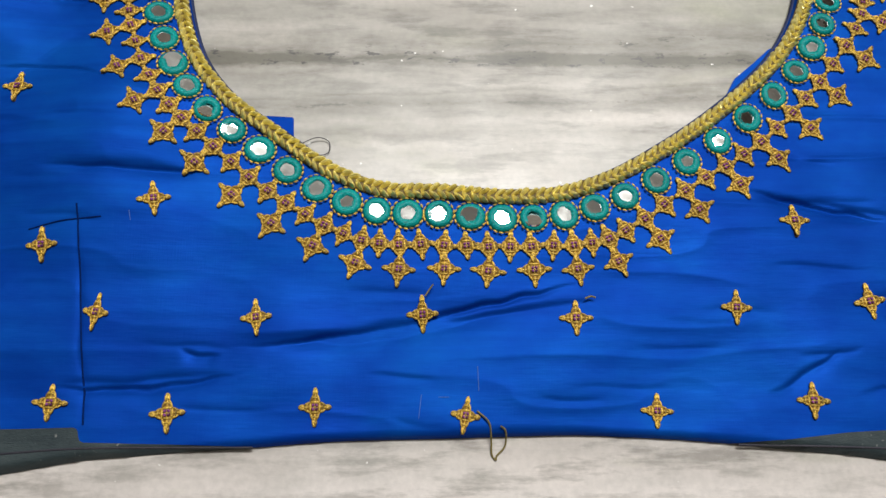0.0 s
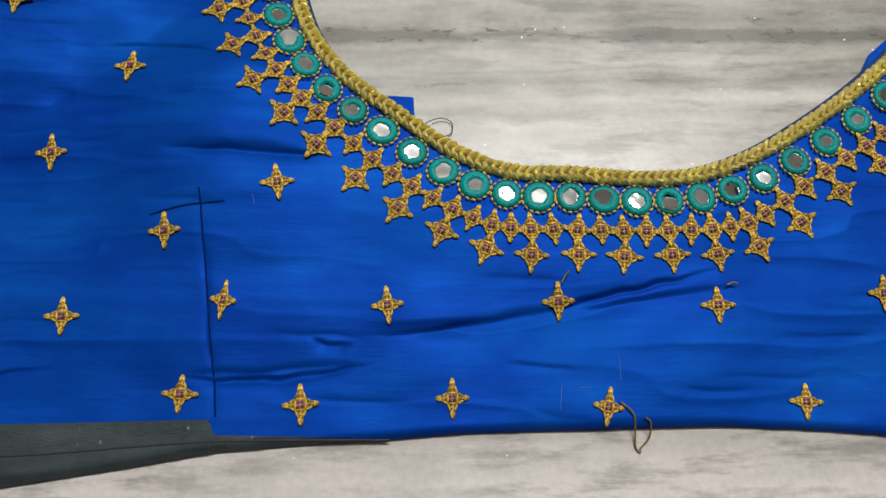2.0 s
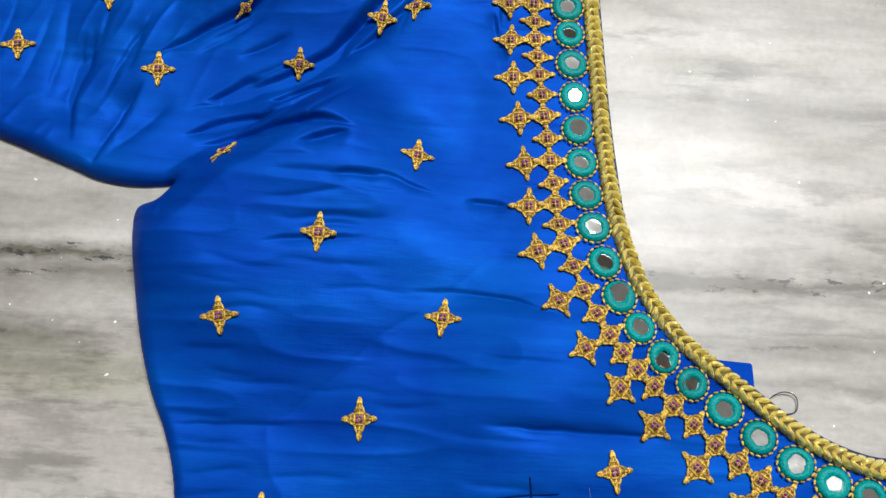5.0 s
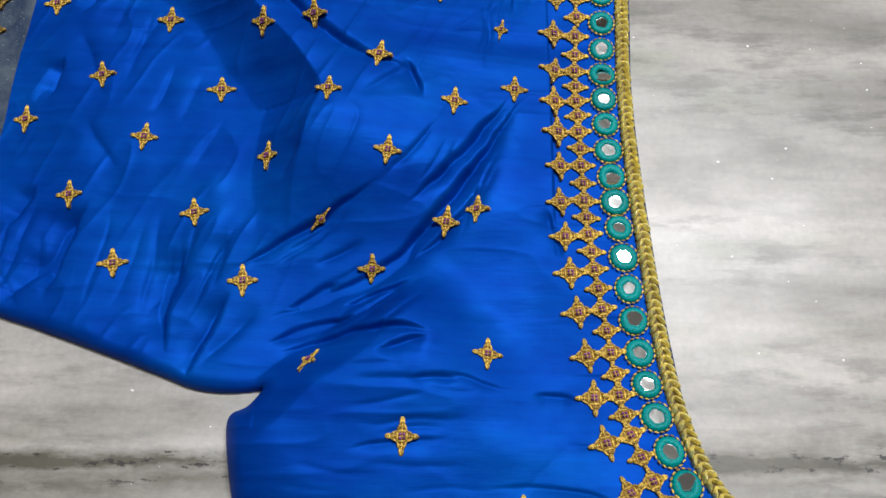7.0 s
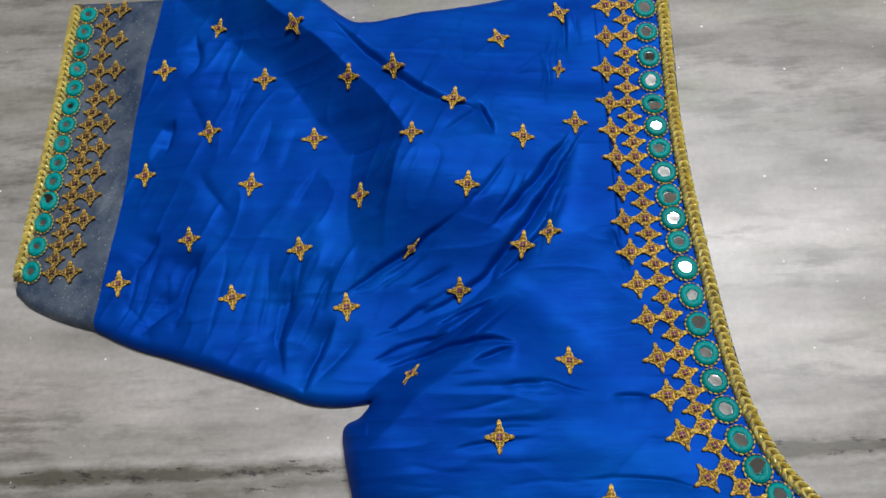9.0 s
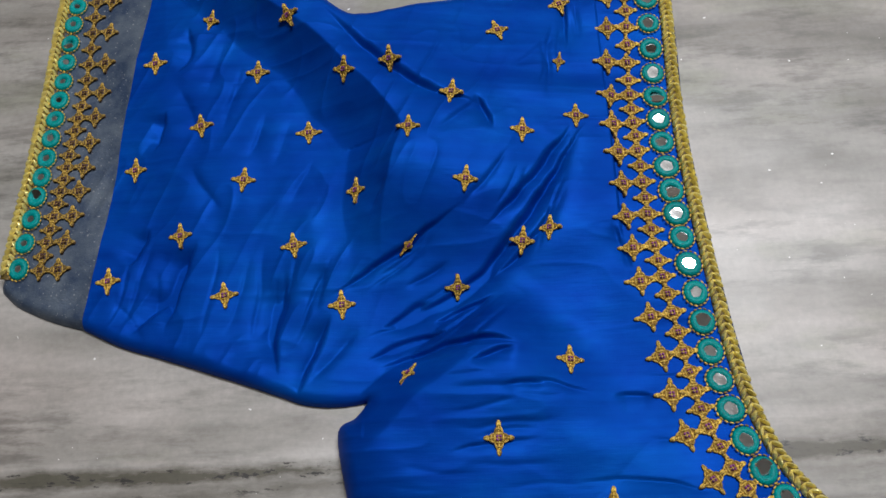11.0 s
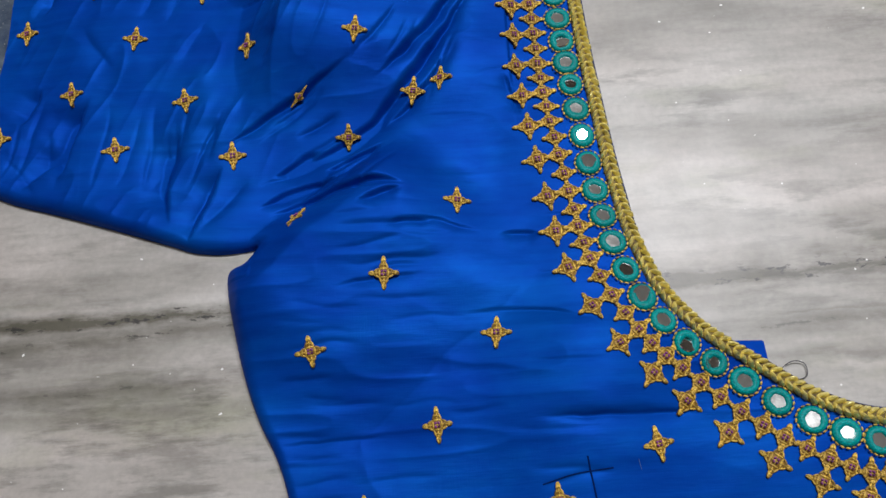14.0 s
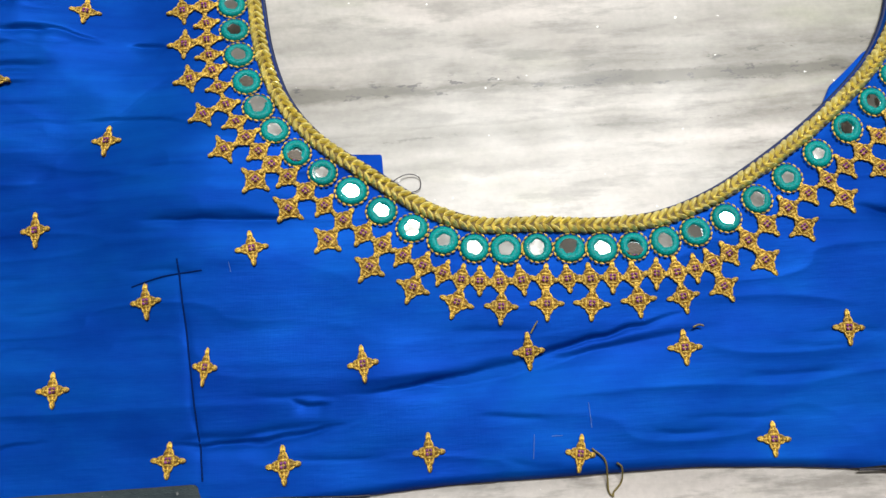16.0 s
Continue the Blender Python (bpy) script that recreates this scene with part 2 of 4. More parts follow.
def box_mesh(name, size, mat):
    bm = bmesh.new()
    bmesh.ops.create_cube(bm, size=1, matrix=Matrix.Diagonal((*size, 1)))
    bmesh.ops.bevel(bm, geom=bm.edges[:], offset=min(size) * 0.04, segments=1, affect="EDGES")
    me = bpy.data.meshes.new(name)
    bm.to_mesh(me)
    bm.free()
    me.materials.append(mat)
    return me


class Threads:
    """Gathers small rounded strands into one mesh."""

    def __init__(self):
        self.v, self.f, self.low = [], [], 0

    def strand(self, a, b, ra, rb=None, sides=6, bulge=1.25, flat=0.8):
        rb = ra if rb is None else rb
        a, b = Vector(a), Vector(b)
        way = (b - a).normalized()
        side = way.cross(Vector((0, 0, 1)))
        side = side.normalized() if side.length > 1e-6 else Vector((1, 0, 0))
        up = side.cross(way)
        rings = ((0.0, 0.35), (0.18, 0.9), (0.5, bulge), (0.82, 0.9), (1.0, 0.35))
        start = len(self.v)
        for t, k in rings:
            r, c = (ra + (rb - ra) * t) * k, a.lerp(b, t)
            for n in range(sides):
                q = 2 * math.pi * n / sides
                self.v.append(c + side * (r * math.cos(q)) + up * (r * flat * math.sin(q)))
        for i in range(len(rings) - 1):
            for n in range(sides):
                p = start + i * sides
                self.f.append((p + n, p + (n + 1) % sides, p + sides + (n + 1) % sides, p + sides + n))
        self.f.append(tuple(start + n for n in reversed(range(sides))))
        self.f.append(tuple(start + (len(rings) - 1) * sides + n for n in range(sides)))
        return self

    def plate(self, ring, low, high):
        """A low domed plate over a closed outline."""
        n, s = len(ring), len(self.v)
        self.v += [Vector((x, y, low)) for x, y in ring] + [Vector((x * 0.86, y * 0.86, high)) for x, y in ring] + [Vector((0, 0, high))]
        for i in range(n):
            j = (i + 1) % n
            self.f += [(s + i, s + j, s + n + j, s + n + i), (s + n + i, s + n + j, s + 2 * n)]
        self.low = len(self.f)
        return self

    def mesh(self, name, mat, ground=None):
        """ground: the material of the plate, which comes first."""
        me = mesh_of(name, self.v, self.f, mat)
        if ground:
            me.materials.append(ground)
            me.polygons.foreach_set("material_index", [1] * self.low + [0] * (len(self.f) - self.low))
        return me


# ---- curves of the plan ----
def spline(points, u):
    """Catmull-Rom through points at u = 0, 1, 2 ..., straight on beyond the ends."""
    p = np.array(points, float)
    p = np.vstack([2 * p[0] - p[1], p, 2 * p[-1] - p[-2]])
    u = np.atleast_1d(np.asarray(u, float))
    k = np.clip(np.floor(u).astype(int), 0, len(p) - 4)
    t = (u - k)[:, None]
    a, b, c, d = p[k], p[k + 1], p[k + 2], p[k + 3]
    return 0.5 * (2 * b + (c - a) * t + (2 * a - 5 * b + 4 * c - d) * t**2 + (3 * b - a - 3 * c + d) * t**3)


def dense(points, step=0.0015, smooth=True):
    """A run of points through the given ones."""
    p = np.array(points, float)
    if smooth and len(p) > 2:
        p = spline(p, np.linspace(0, len(p) - 1, 24 * (len(p) - 1) + 1))
    s = np.r_[0, np.cumsum(np.linalg.norm(np.diff(p, axis=0), axis=1))]
    w = np.linspace(0, s[-1], max(2, int(s[-1] / step) + 1))
    return np.stack([np.interp(w, s, p[:, 0]), np.interp(w, s, p[:, 1])], 1)


def normals(p):
    d = np.gradient(p, axis=0)
    d /= np.linalg.norm(d, axis=1)[:, None]
    return np.stack([-d[:, 1], d[:, 0]], 1)


def mirrored(points):
    return [(0.052 - x, y) for x, y in points]


# centres of the mirrors round the neck, every second one
NECK = [(-0.0980, 0.3260), (-0.0980, 0.3020), (-0.0989, 0.2780), (-0.0997, 0.2536), (-0.1008, 0.2304), (-0.1005, 0.2103), (-0.0995, 0.1895), (-0.0981, 0.1702), (-0.0963, 0.1482), (-0.0939, 0.1267), (-0.0905, 0.1058), (-0.0833, 0.0850), (-0.0708, 0.0684), (-0.0533, 0.0551), (-0.0340, 0.0414), (-0.0145, 0.0337), (0.0055, 0.0327), (0.0260, 0.0314), (0.0464, 0.0327), (0.0669, 0.0394), (0.0889, 0.0520), (0.1118, 0.0686), (0.1316, 0.0873), (0.1436, 0.1061), (0.1502, 0.1260), (0.1535, 0.1470), (0.1550, 0.1690), (0.1560, 0.1900), (0.1560, 0.2110), (0.1555, 0.2320), (0.1550, 0.2530), (0.1540, 0.2740), (0.1530, 0.2950), (0.1520, 0.3160), (0.1510, 0.3370)]
# centres of the outer stars round the neck, every second one
STARS = [(-0.1145, 0.3180), (-0.1150, 0.2950), (-0.1163, 0.2652), (-0.1187, 0.2320), (-0.1182, 0.2070), (-0.1174, 0.1800), (-0.1153, 0.1538), (-0.1111, 0.1256), (-0.1066, 0.0977), (-0.0931, 0.0689), (-0.0732, 0.0494), (-0.0480, 0.0297), (-0.0213, 0.0163), (0.0068, 0.0145), (0.0355, 0.0140), (0.0634, 0.0175), (0.0915, 0.0350), (0.1205, 0.0538), (0.1458, 0.0784), (0.1665, 0.1080), (0.1705, 0.1360), (0.1735, 0.1640), (0.1750, 0.1920), (0.1750, 0.2200), (0.1745, 0.2480), (0.1735, 0.2760), (0.1720, 0.3040), (0.1710, 0.3320)]
SHOULDER_Y = 0.304

line = spline(NECK, np.linspace(0, len(NECK) - 1, 700))
neck_edge = line + normals(line) * 0.0112
neck_edge = dense(neck_edge[neck_edge[:, 1] < SHOULDER_Y], smooth=False)
left_top, right_top = neck_edge[0], neck_edge[-1]

SHOULDER_PT = (-0.128, 0.2968)
ARMPIT = (-0.2165, 0.1135)
seam = dense([ARMPIT, (-0.190, 0.137), (-0.160, 0.160), (-0.143, 0.194), (-0.133, 0.225), (-0.129, 0.262), SHOULDER_PT])
shoulder = dense([SHOULDER_PT, (-0.110, 0.3015), tuple(left_top)])
side_edge = dense([ARMPIT, (-0.2205, 0.1085), (-0.2270, 0.1032), (-0.2237, 0.0821), (-0.2198, 0.0659), (-0.2148, 0.0518), (-0.2092, 0.0404), (-0.2052, 0.0288), (-0.2026, 0.0142),
                   (-0.1980, -0.0044), (-0.1941, -0.0192), (-0.1911, -0.0309), (-0.1897, -0.0360)])
side_edge_right = dense([(0.2685, 0.1135), (0.2725, 0.1085), (0.278, 0.1032), (0.272, 0.066), (0.260, 0.0288), (0.250, -0.0044), (0.243, -0.036)])
sleeve_low = dense([ARMPIT, (-0.2240, 0.1126), (-0.2321, 0.1126), (-0.2405, 0.1140), (-0.2490, 0.1172), (-0.2707, 0.1250), (-0.2928, 0.1325), (-0.3086, 0.1375), (-0.3239, 0.1447)])
sleeve_top = dense([(-0.3111, 0.3000), (-0.280, 0.3030), (-0.256, 0.3012), (-0.2444, 0.2940), (-0.2340, 0.2838), (-0.2238, 0.2748), (-0.2164, 0.2741), (-0.1965, 0.2796), (-0.1615, 0.2876), SHOULDER_PT])
band_line = dense([(-0.3239, 0.1447), (-0.3189, 0.1955), (-0.3154, 0.2510), (-0.3111, 0.3000)])
band_low = dense([(-0.3239, 0.1447), (-0.3367, 0.1486), (-0.3512, 0.1550), (-0.3590, 0.1615)])
cuff = dense([(-0.3590, 0.1615), (-0.3585, 0.1680), (-0.3572, 0.1920), (-0.3552, 0.2340), (-0.3540, 0.2965), (-0.3535, 0.3005)])
band_top = dense([(-0.3535, 0.3005), (-0.3313, 0.3000), (-0.3111, 0.3000)])
hem_top_left = [(-0.1885, -0.0360), (-0.150, -0.0350), (-0.1008, -0.0342), (-0.0996, -0.0385), (-0.0740, -0.0391), (-0.0492, -0.0400)]
hem_mid = [(-0.0492, -0.0400), (-0.0248, -0.0384), (0.0056, -0.0378), (0.0434, -0.0370), (0.0606, -0.0376), (0.0780, -0.0385), (0.0941, -0.0398)]
hem_top_right = [(0.0941, -0.0398), (0.1116, -0.0388), (0.1295, -0.0369), (0.1416, -0.0363), (0.190, -0.0360), (0.243, -0.0360)]
hem_low_left = dense([(-0.0492, -0.0400), (-0.0744, -0.0415), (-0.0994, -0.0434), (-0.1222, -0.0472), (-0.155, -0.0520), (-0.1862, -0.0550), (-0.1885, -0.0360)], smooth=False)
hem_low_right = dense([(0.0941, -0.0398), (0.1126, -0.0418), (0.1300, -0.0434), (0.1417, -0.0450), (0.190, -0.051), (0.241, -0.056), (0.243, -0.0360)], smooth=False)
hem_blue = np.vstack([dense(hem_top_left, smooth=False), dense(hem_mid), dense(hem_top_right, smooth=False)])


def mirror_run(p):
    return np.stack([0.052 - p[:, 0], p[:, 1]], 1)


def loop(*runs):
    return np.vstack(runs)


body_outline = loop(neck_edge, dense([tuple(right_top), *mirrored([(-0.110, 0.3015), SHOULDER_PT])]), mirror_run(seam)[::-1], side_edge_right, hem_blue[::-1], side_edge[::-1], seam, shoulder)
sleeve_outline = loop(sleeve_low, band_line, sleeve_top, seam[::-1])
band_outline = loop(band_low, cuff, band_top, band_line[::-1])
hem_left_outline = loop(dense(hem_top_left, smooth=False), hem_low_left)
hem_right_outline = loop(dense(hem_top_right, smooth=False), hem_low_right[::-1])
# the free edges of the whole garment, at which the cloth comes down to the floor
free_edges = [neck_edge, shoulder, mirror_run(shoulder), side_edge, side_edge_right, sleeve_low, sleeve_top, band_low, cuff, band_top,
              mirror_run(sleeve_low), mirror_run(sleeve_top), mirror_run(band_low), mirror_run(cuff), mirror_run(band_top), hem_low_left, hem_low_right, dense(hem_mid)]


def gap_to(run, x, y, nearest=False):
    """Distance of points to a run of short pieces (and the nearest point of it)."""
    a, d = run[:-1], np.diff(run, axis=0)
    ll = (d**2).sum(1) + 1e-15
    best, px, py = np.full(len(x), 9.0), np.zeros(len(x)), np.zeros(len(x))
    for s in range(0, len(x), 20000):
        q = slice(s, s + 20000)
        rx, ry = x[q, None] - a[:, 0], y[q, None] - a[:, 1]
        t = np.clip((rx * d[:, 0] + ry * d[:, 1]) / ll, 0, 1)
        g = (rx - t * d[:, 0]) ** 2 + (ry - t * d[:, 1]) ** 2
        k = g.argmin(1)
        rows = np.arange(len(k))
        best[q] = np.sqrt(g[rows, k])
        if nearest:
            px[q], py[q] = a[k, 0] + t[rows, k] * d[k, 0], a[k, 1] + t[rows, k] * d[k, 1]
    return (best, px, py) if nearest else best


def inside(poly, x, y):
    res = np.zeros(len(x), bool)
    x1, y1 = poly[:, 0], poly[:, 1]
    x2, y2 = np.roll(x1, -1), np.roll(y1, -1)
    for a, b, c, d in zip(x1, y1, x2, y2):
        if b != d:
            hit = (b > y) != (d > y)
            res ^= hit & (x < (c - a) * (y - b) / (d - b) + a)
    return res


# ---- the lie of the cloth ----
GRID = np.random.RandomState(7).rand(6, 64, 64)


def cloud(x, y, which):
    """Smooth noise from 0 to 1 with cells one unit wide."""
    g = GRID[which]
    i, j = np.floor(x).astype(int), np.floor(y).astype(int)
    u, v = x - i, y - j
    u, v = u * u * (3 - 2 * u), v * v * (3 - 2 * v)
    i, j, i1, j1 = i % 64, j % 64, (i + 1) % 64, (j + 1) % 64
    return (g[i, j] * (1 - u) + g[i1, j] * u) * (1 - v) + (g[i, j1] * (1 - u) + g[i1, j1] * u) * v


# creases: from, to, height (minus: a valley), width on the left and on the right of their way
BODY_CREASES = [
    (-0.066, -0.0118, 0.066, 0.0055, -0.0016, 0.0011, 0.0075), (0.100, 0.0425, 0.168, 0.0312, -0.0012, 0.0010, 0.0050), (-0.1078, 0.034, -0.0990, -0.041, -0.0004, 0.0010, 0.0010),
    (-0.1245, 0.0258, -0.0985, 0.0310, -0.0005, 0.0009, 0.0016), (-0.060, -0.0060, -0.020, -0.0035, 0.0010, 0.0050, 0.0020),
    (-0.160, 0.070, -0.110, 0.060, 0.0008, 0.0030, 0.0015), (-0.126, 0.0490, -0.064, 0.0465, -0.0010, 0.0010, 0.0050), (-0.116, -0.0230, -0.052, -0.0186, -0.0010, 0.0010, 0.0045),
]
# sharp pleats: the way, depth, width
ARMHOLE_PLEATS = [
    ([(-0.219, 0.135), (-0.194, 0.146), (-0.175, 0.157), (-0.163, 0.171), (-0.149, 0.189), (-0.134, 0.213), (-0.126, 0.222)], 0.0046, 0.00139),
    ([(-0.172, 0.175), (-0.155, 0.192), (-0.142, 0.209), (-0.135, 0.219)], 0.0038, 0.00117),
    ([(-0.213, 0.125), (-0.190, 0.131), (-0.176, 0.1325), (-0.160, 0.131)], 0.0049, 0.00149),
    ([(-0.211, 0.140), (-0.202, 0.145), (-0.192, 0.150)], 0.0029, 0.00097), ([(-0.192, 0.141), (-0.180, 0.146), (-0.169, 0.151)], 0.0035, 0.00097),
    ([(-0.217, 0.128), (-0.203, 0.134), (-0.184, 0.137)], 0.0035, 0.00107), ([(-0.180, 0.124), (-0.172, 0.127), (-0.162, 0.130)], 0.0025, 0.00086),
    ([(-0.170, 0.1160), (-0.162, 0.1165), (-0.152, 0.1160)], 0.0017, 0.00074), ([(-0.130, 0.1122), (-0.122, 0.1118), (-0.114, 0.1110)], 0.0014, 0.00074),
    ([(-0.170, 0.157), (-0.157, 0.168), (-0.143, 0.187)], 0.0028, 0.00097),
]
SLEEVE_PLEATS = [
    ([(-0.230, 0.152), (-0.209, 0.166), (-0.198, 0.172), (-0.179, 0.185)], 0.0032, 0.00097),
    ([(-0.282, 0.178), (-0.289, 0.162), (-0.291, 0.144)], 0.0046, 0.00204), ([(-0.290, 0.158), (-0.297, 0.150), (-0.305, 0.141)], 0.0038, 0.00182),
    ([(-0.245, 0.163), (-0.252, 0.140), (-0.249, 0.123)], 0.0046, 0.00214), ([(-0.301, 0.184), (-0.305, 0.176), (-0.309, 0.168)], 0.0028, 0.00149),
    ([(-0.299, 0.235), (-0.301, 0.226), (-0.303, 0.216)], 0.0028, 0.00160), ([(-0.229, 0.146), (-0.239, 0.127), (-0.242, 0.115)], 0.0038, 0.00170),
    ([(-0.235, 0.274), (-0.211, 0.247), (-0.190, 0.232), (-0.168, 0.224)], 0.0039, 0.00182), ([(-0.173, 0.230), (-0.169, 0.222), (-0.166, 0.214)], 0.0025, 0.00117),
    ([(-0.133, 0.286), (-0.1335, 0.270), (-0.134, 0.253)], 0.0025, 0.00097), ([(-0.124, 0.178), (-0.121, 0.168), (-0.118, 0.158)], 0.0014, 0.00097),
    ([(-0.294, 0.276), (-0.291, 0.262), (-0.296, 0.252)], 0.0028, 0.00160),
]
BODY_PLEATS = [
    ([(-0.056, -0.0112), (-0.032, -0.0080), (-0.008, -0.0050), (0.009, 0.0000), (0.033, 0.0058), (0.056, 0.0112)], 0.0019, 0.00086),
    ([(-0.125, 0.0475), (-0.105, 0.0465), (-0.089, 0.0465), (-0.066, 0.0460)], 0.0018, 0.00070), ([(-0.114, -0.0225), (-0.091, -0.0232), (-0.069, -0.0210), (-0.053, -0.0180)], 0.0019, 0.00070),
    ([(0.108, 0.0420), (0.130, 0.0370), (0.158, 0.0310)], 0.0018, 0.00070), ([(0.106, -0.0260), (0.119, -0.0200), (0.133, -0.0110)], 0.0016, 0.00102),
    ([(-0.145, 0.0842), (-0.121, 0.0830), (-0.099, 0.0785)], 0.0011, 0.00063), ([(-0.208, 0.0425), (-0.190, 0.0440), (-0.171, 0.0440)], 0.0010, 0.00055),
    ([(-0.190, -0.0225), (-0.165, -0.0215), (-0.143, -0.0190)], 0.0010, 0.00055), ([(-0.188, 0.0935), (-0.172, 0.0970), (-0.155, 0.0980)], 0.0011, 0.00063),
    ([(-0.164, 0.1180), (-0.150, 0.1165), (-0.134, 0.1125)], 0.0010, 0.00063), ([(-0.074, -0.0105), (-0.068, -0.0130), (-0.060, -0.0135)], 0.0010, 0.00063),
]
# the body's roll at the armhole and the sleeve's slow swell; then the crest of the broad, bent fold over the sleeve
RIDGES = [
    (-0.2360, 0.0775, -0.1500, 0.1532, 0.0120, 0.0150, 0.0600),
    (-0.3130, 0.2950, -0.2450, 0.1700, 0.0020, 0.0300, 0.0400),
]
FOLD = [(-0.312, 0.338), (-0.258, 0.280), (-0.228, 0.2485), (-0.204, 0.2205), (-0.2045, 0.203), (-0.2105, 0.160)]
SLEEVE_FOLDS = [
    (-0.2843, 0.1765, -0.2937, 0.1427, -0.0040, 0.0022, 0.0050), (-0.2964, 0.1669, -0.2975, 0.1503, -0.0022, 0.0018, 0.0040), (-0.3129, 0.1570, -0.2981, 0.1371, -0.0026, 0.0018, 0.0050), (-0.2500, 0.1636, -0.2527, 0.1317, -0.0036, 0.0020, 0.0055),
    (-0.2314, 0.1658, -0.2363, 0.1463, -0.0032, 0.0018, 0.0050), (-0.2956, 0.2481, -0.2805, 0.2152, -0.0028, 0.0022, 0.0055), (-0.2877, 0.2094, -0.2718, 0.1878, -0.0026, 0.0020, 0.0050), (-0.3083, 0.2139, -0.3030, 0.2259, -0.0016, 0.0016, 0.0040),
    (-0.2179, 0.1415, -0.2385, 0.1185, -0.0040, 0.0025, 0.0050), (-0.1895, 0.2118, -0.1695, 0.2295, -0.0024, 0.0016, 0.0045), (-0.1618, 0.2395, -0.1349, 0.2629, -0.0020, 0.0016, 0.0040), (-0.2070, 0.1958, -0.2154, 0.1825, -0.0030, 0.0020, 0.0050),
]


def ripples(count, seed, xs, ys, longest, high, wide):
    """Small creases along the weft, each a little aslant."""
    r, rows = random.Random(seed), []
    for k in range(count):
        x, y, l = r.uniform(*xs), ys[0] + (ys[1] - ys[0]) * (k + r.random()) / count, longest * r.uniform(0.4, 1.0)
        w = wide * r.uniform(0.7, 1.3)
        rows.append((x, y, x + l, y + l * r.uniform(-0.12, 0.10), -high * r.uniform(0.4, 1.2), w, w * r.uniform(1.5, 3.0)))
    return rows


def slanted(count, seed, start, end, way, longest, high, wide):
    """Small creases side by side, strewn between two places, all running about one way."""
    r, rows = random.Random(seed), []
    for k in range(count):
        t = (k + r.random()) / count
        x, y = [a + (b - a) * t + r.uniform(-0.003, 0.003) for a, b in zip(start, end)]
        q, l, w = radians(way + r.uniform(-9, 9)), longest * r.uniform(0.5, 1.0), wide * r.uniform(0.7, 1.3)
        dx, dy = math.cos(q) * l / 2, math.sin(q) * l / 2
        rows.append((x - dx, y - dy, x + dx, y + dy, -high * r.uniform(0.5, 1.3), w, w * r.uniform(1.6, 2.8)))
    return rows


SMALL_CREASES = (slanted(9, 1, (-0.205, 0.165), (-0.170, 0.135), 38, 0.040, 0.0016, 0.0012) + slanted(7, 2, (-0.178, 0.200), (-0.142, 0.180), 58, 0.040, 0.0008, 0.0009)
                 + slanted(10, 3, (-0.312, 0.160), (-0.232, 0.150), 76, 0.045, 0.0010, 0.0012) + slanted(6, 4, (-0.185, 0.128), (-0.165, 0.098), 8, 0.040, 0.0009, 0.0011)
                 + slanted(6, 5, (-0.285, 0.260), (-0.240, 0.200), 70, 0.040, 0.0010, 0.0020) + slanted(6, 6, (-0.150, 0.240), (-0.128, 0.270), 84, 0.040, 0.0009, 0.0012))
EDGE_CREASES = (ripples(20, 7, (-0.212, -0.200), (-0.030, 0.095), 0.035, 0.0008, 0.0009) + ripples(18, 8, (-0.190, -0.120), (-0.020, 0.130), 0.050, 0.0006, 0.0009)
                + ripples(12, 9, (-0.090, 0.080), (-0.034, 0.010), 0.045, 0.0006, 0.0010) + ripples(8, 10, (0.110, 0.150), (-0.030, 0.060), 0.040, 0.0008, 0.0010))


def ridged(h, x, y, rows):
    """Folds with flat flanks: from, to, height, width of the left and of the right flank."""
    wave = 0.0030 * (cloud(x * 60, y * 60, 2) - 0.5)
    for x0, y0, x1, y1, high, wl, wr in rows:
        long = math.hypot(x1 - x0, y1 - y0)
        ux, uy = (x1 - x0) / long, (y1 - y0) / long
        t = ((x - x0) * ux + (y - y0) * uy) / long
        s = -(x - x0) * uy + (y - y0) * ux + wave
        fade = np.clip(t / 0.3, 0, 1) * np.clip((1 - t) / 0.3, 0, 1)
        fade = fade * fade * (3 - 2 * fade)
        q = np.sqrt((s / np.where(s > 0, wl, wr)) ** 2 + 0.010) - 0.1
        flank = 0.5 * (1 - q + np.sqrt((1 - q) ** 2 + 0.012)) - 0.003 / np.maximum(np.abs(1 - q), 0.05)
        h = h + high * fade * np.clip(flank, 0, 1)
    return h


def creased(h, x, y, rows, tight=1.0, deep=1.0):
    wave = 0.0022 * (cloud(x * 90, y * 90, 4) - 0.5)
    for x0, y0, x1, y1, high, wl, wr in rows:
        long = math.hypot(x1 - x0, y1 - y0)
        ux, uy = (x1 - x0) / long, (y1 - y0) / long
        t = ((x - x0) * ux + (y - y0) * uy) / long
        s = -(x - x0) * uy + (y - y0) * ux
        s = s + wave
        fade = np.clip(t / 0.35, 0, 1) * np.clip((1 - t) / 0.35, 0, 1)
        fade = fade * fade * (3 - 2 * fade)
        h = h + deep * high * fade * np.exp(-(((s / np.where(s > 0, wl * tight, wr * tight)) ** 2 + 0.015) ** 0.64))
    return h


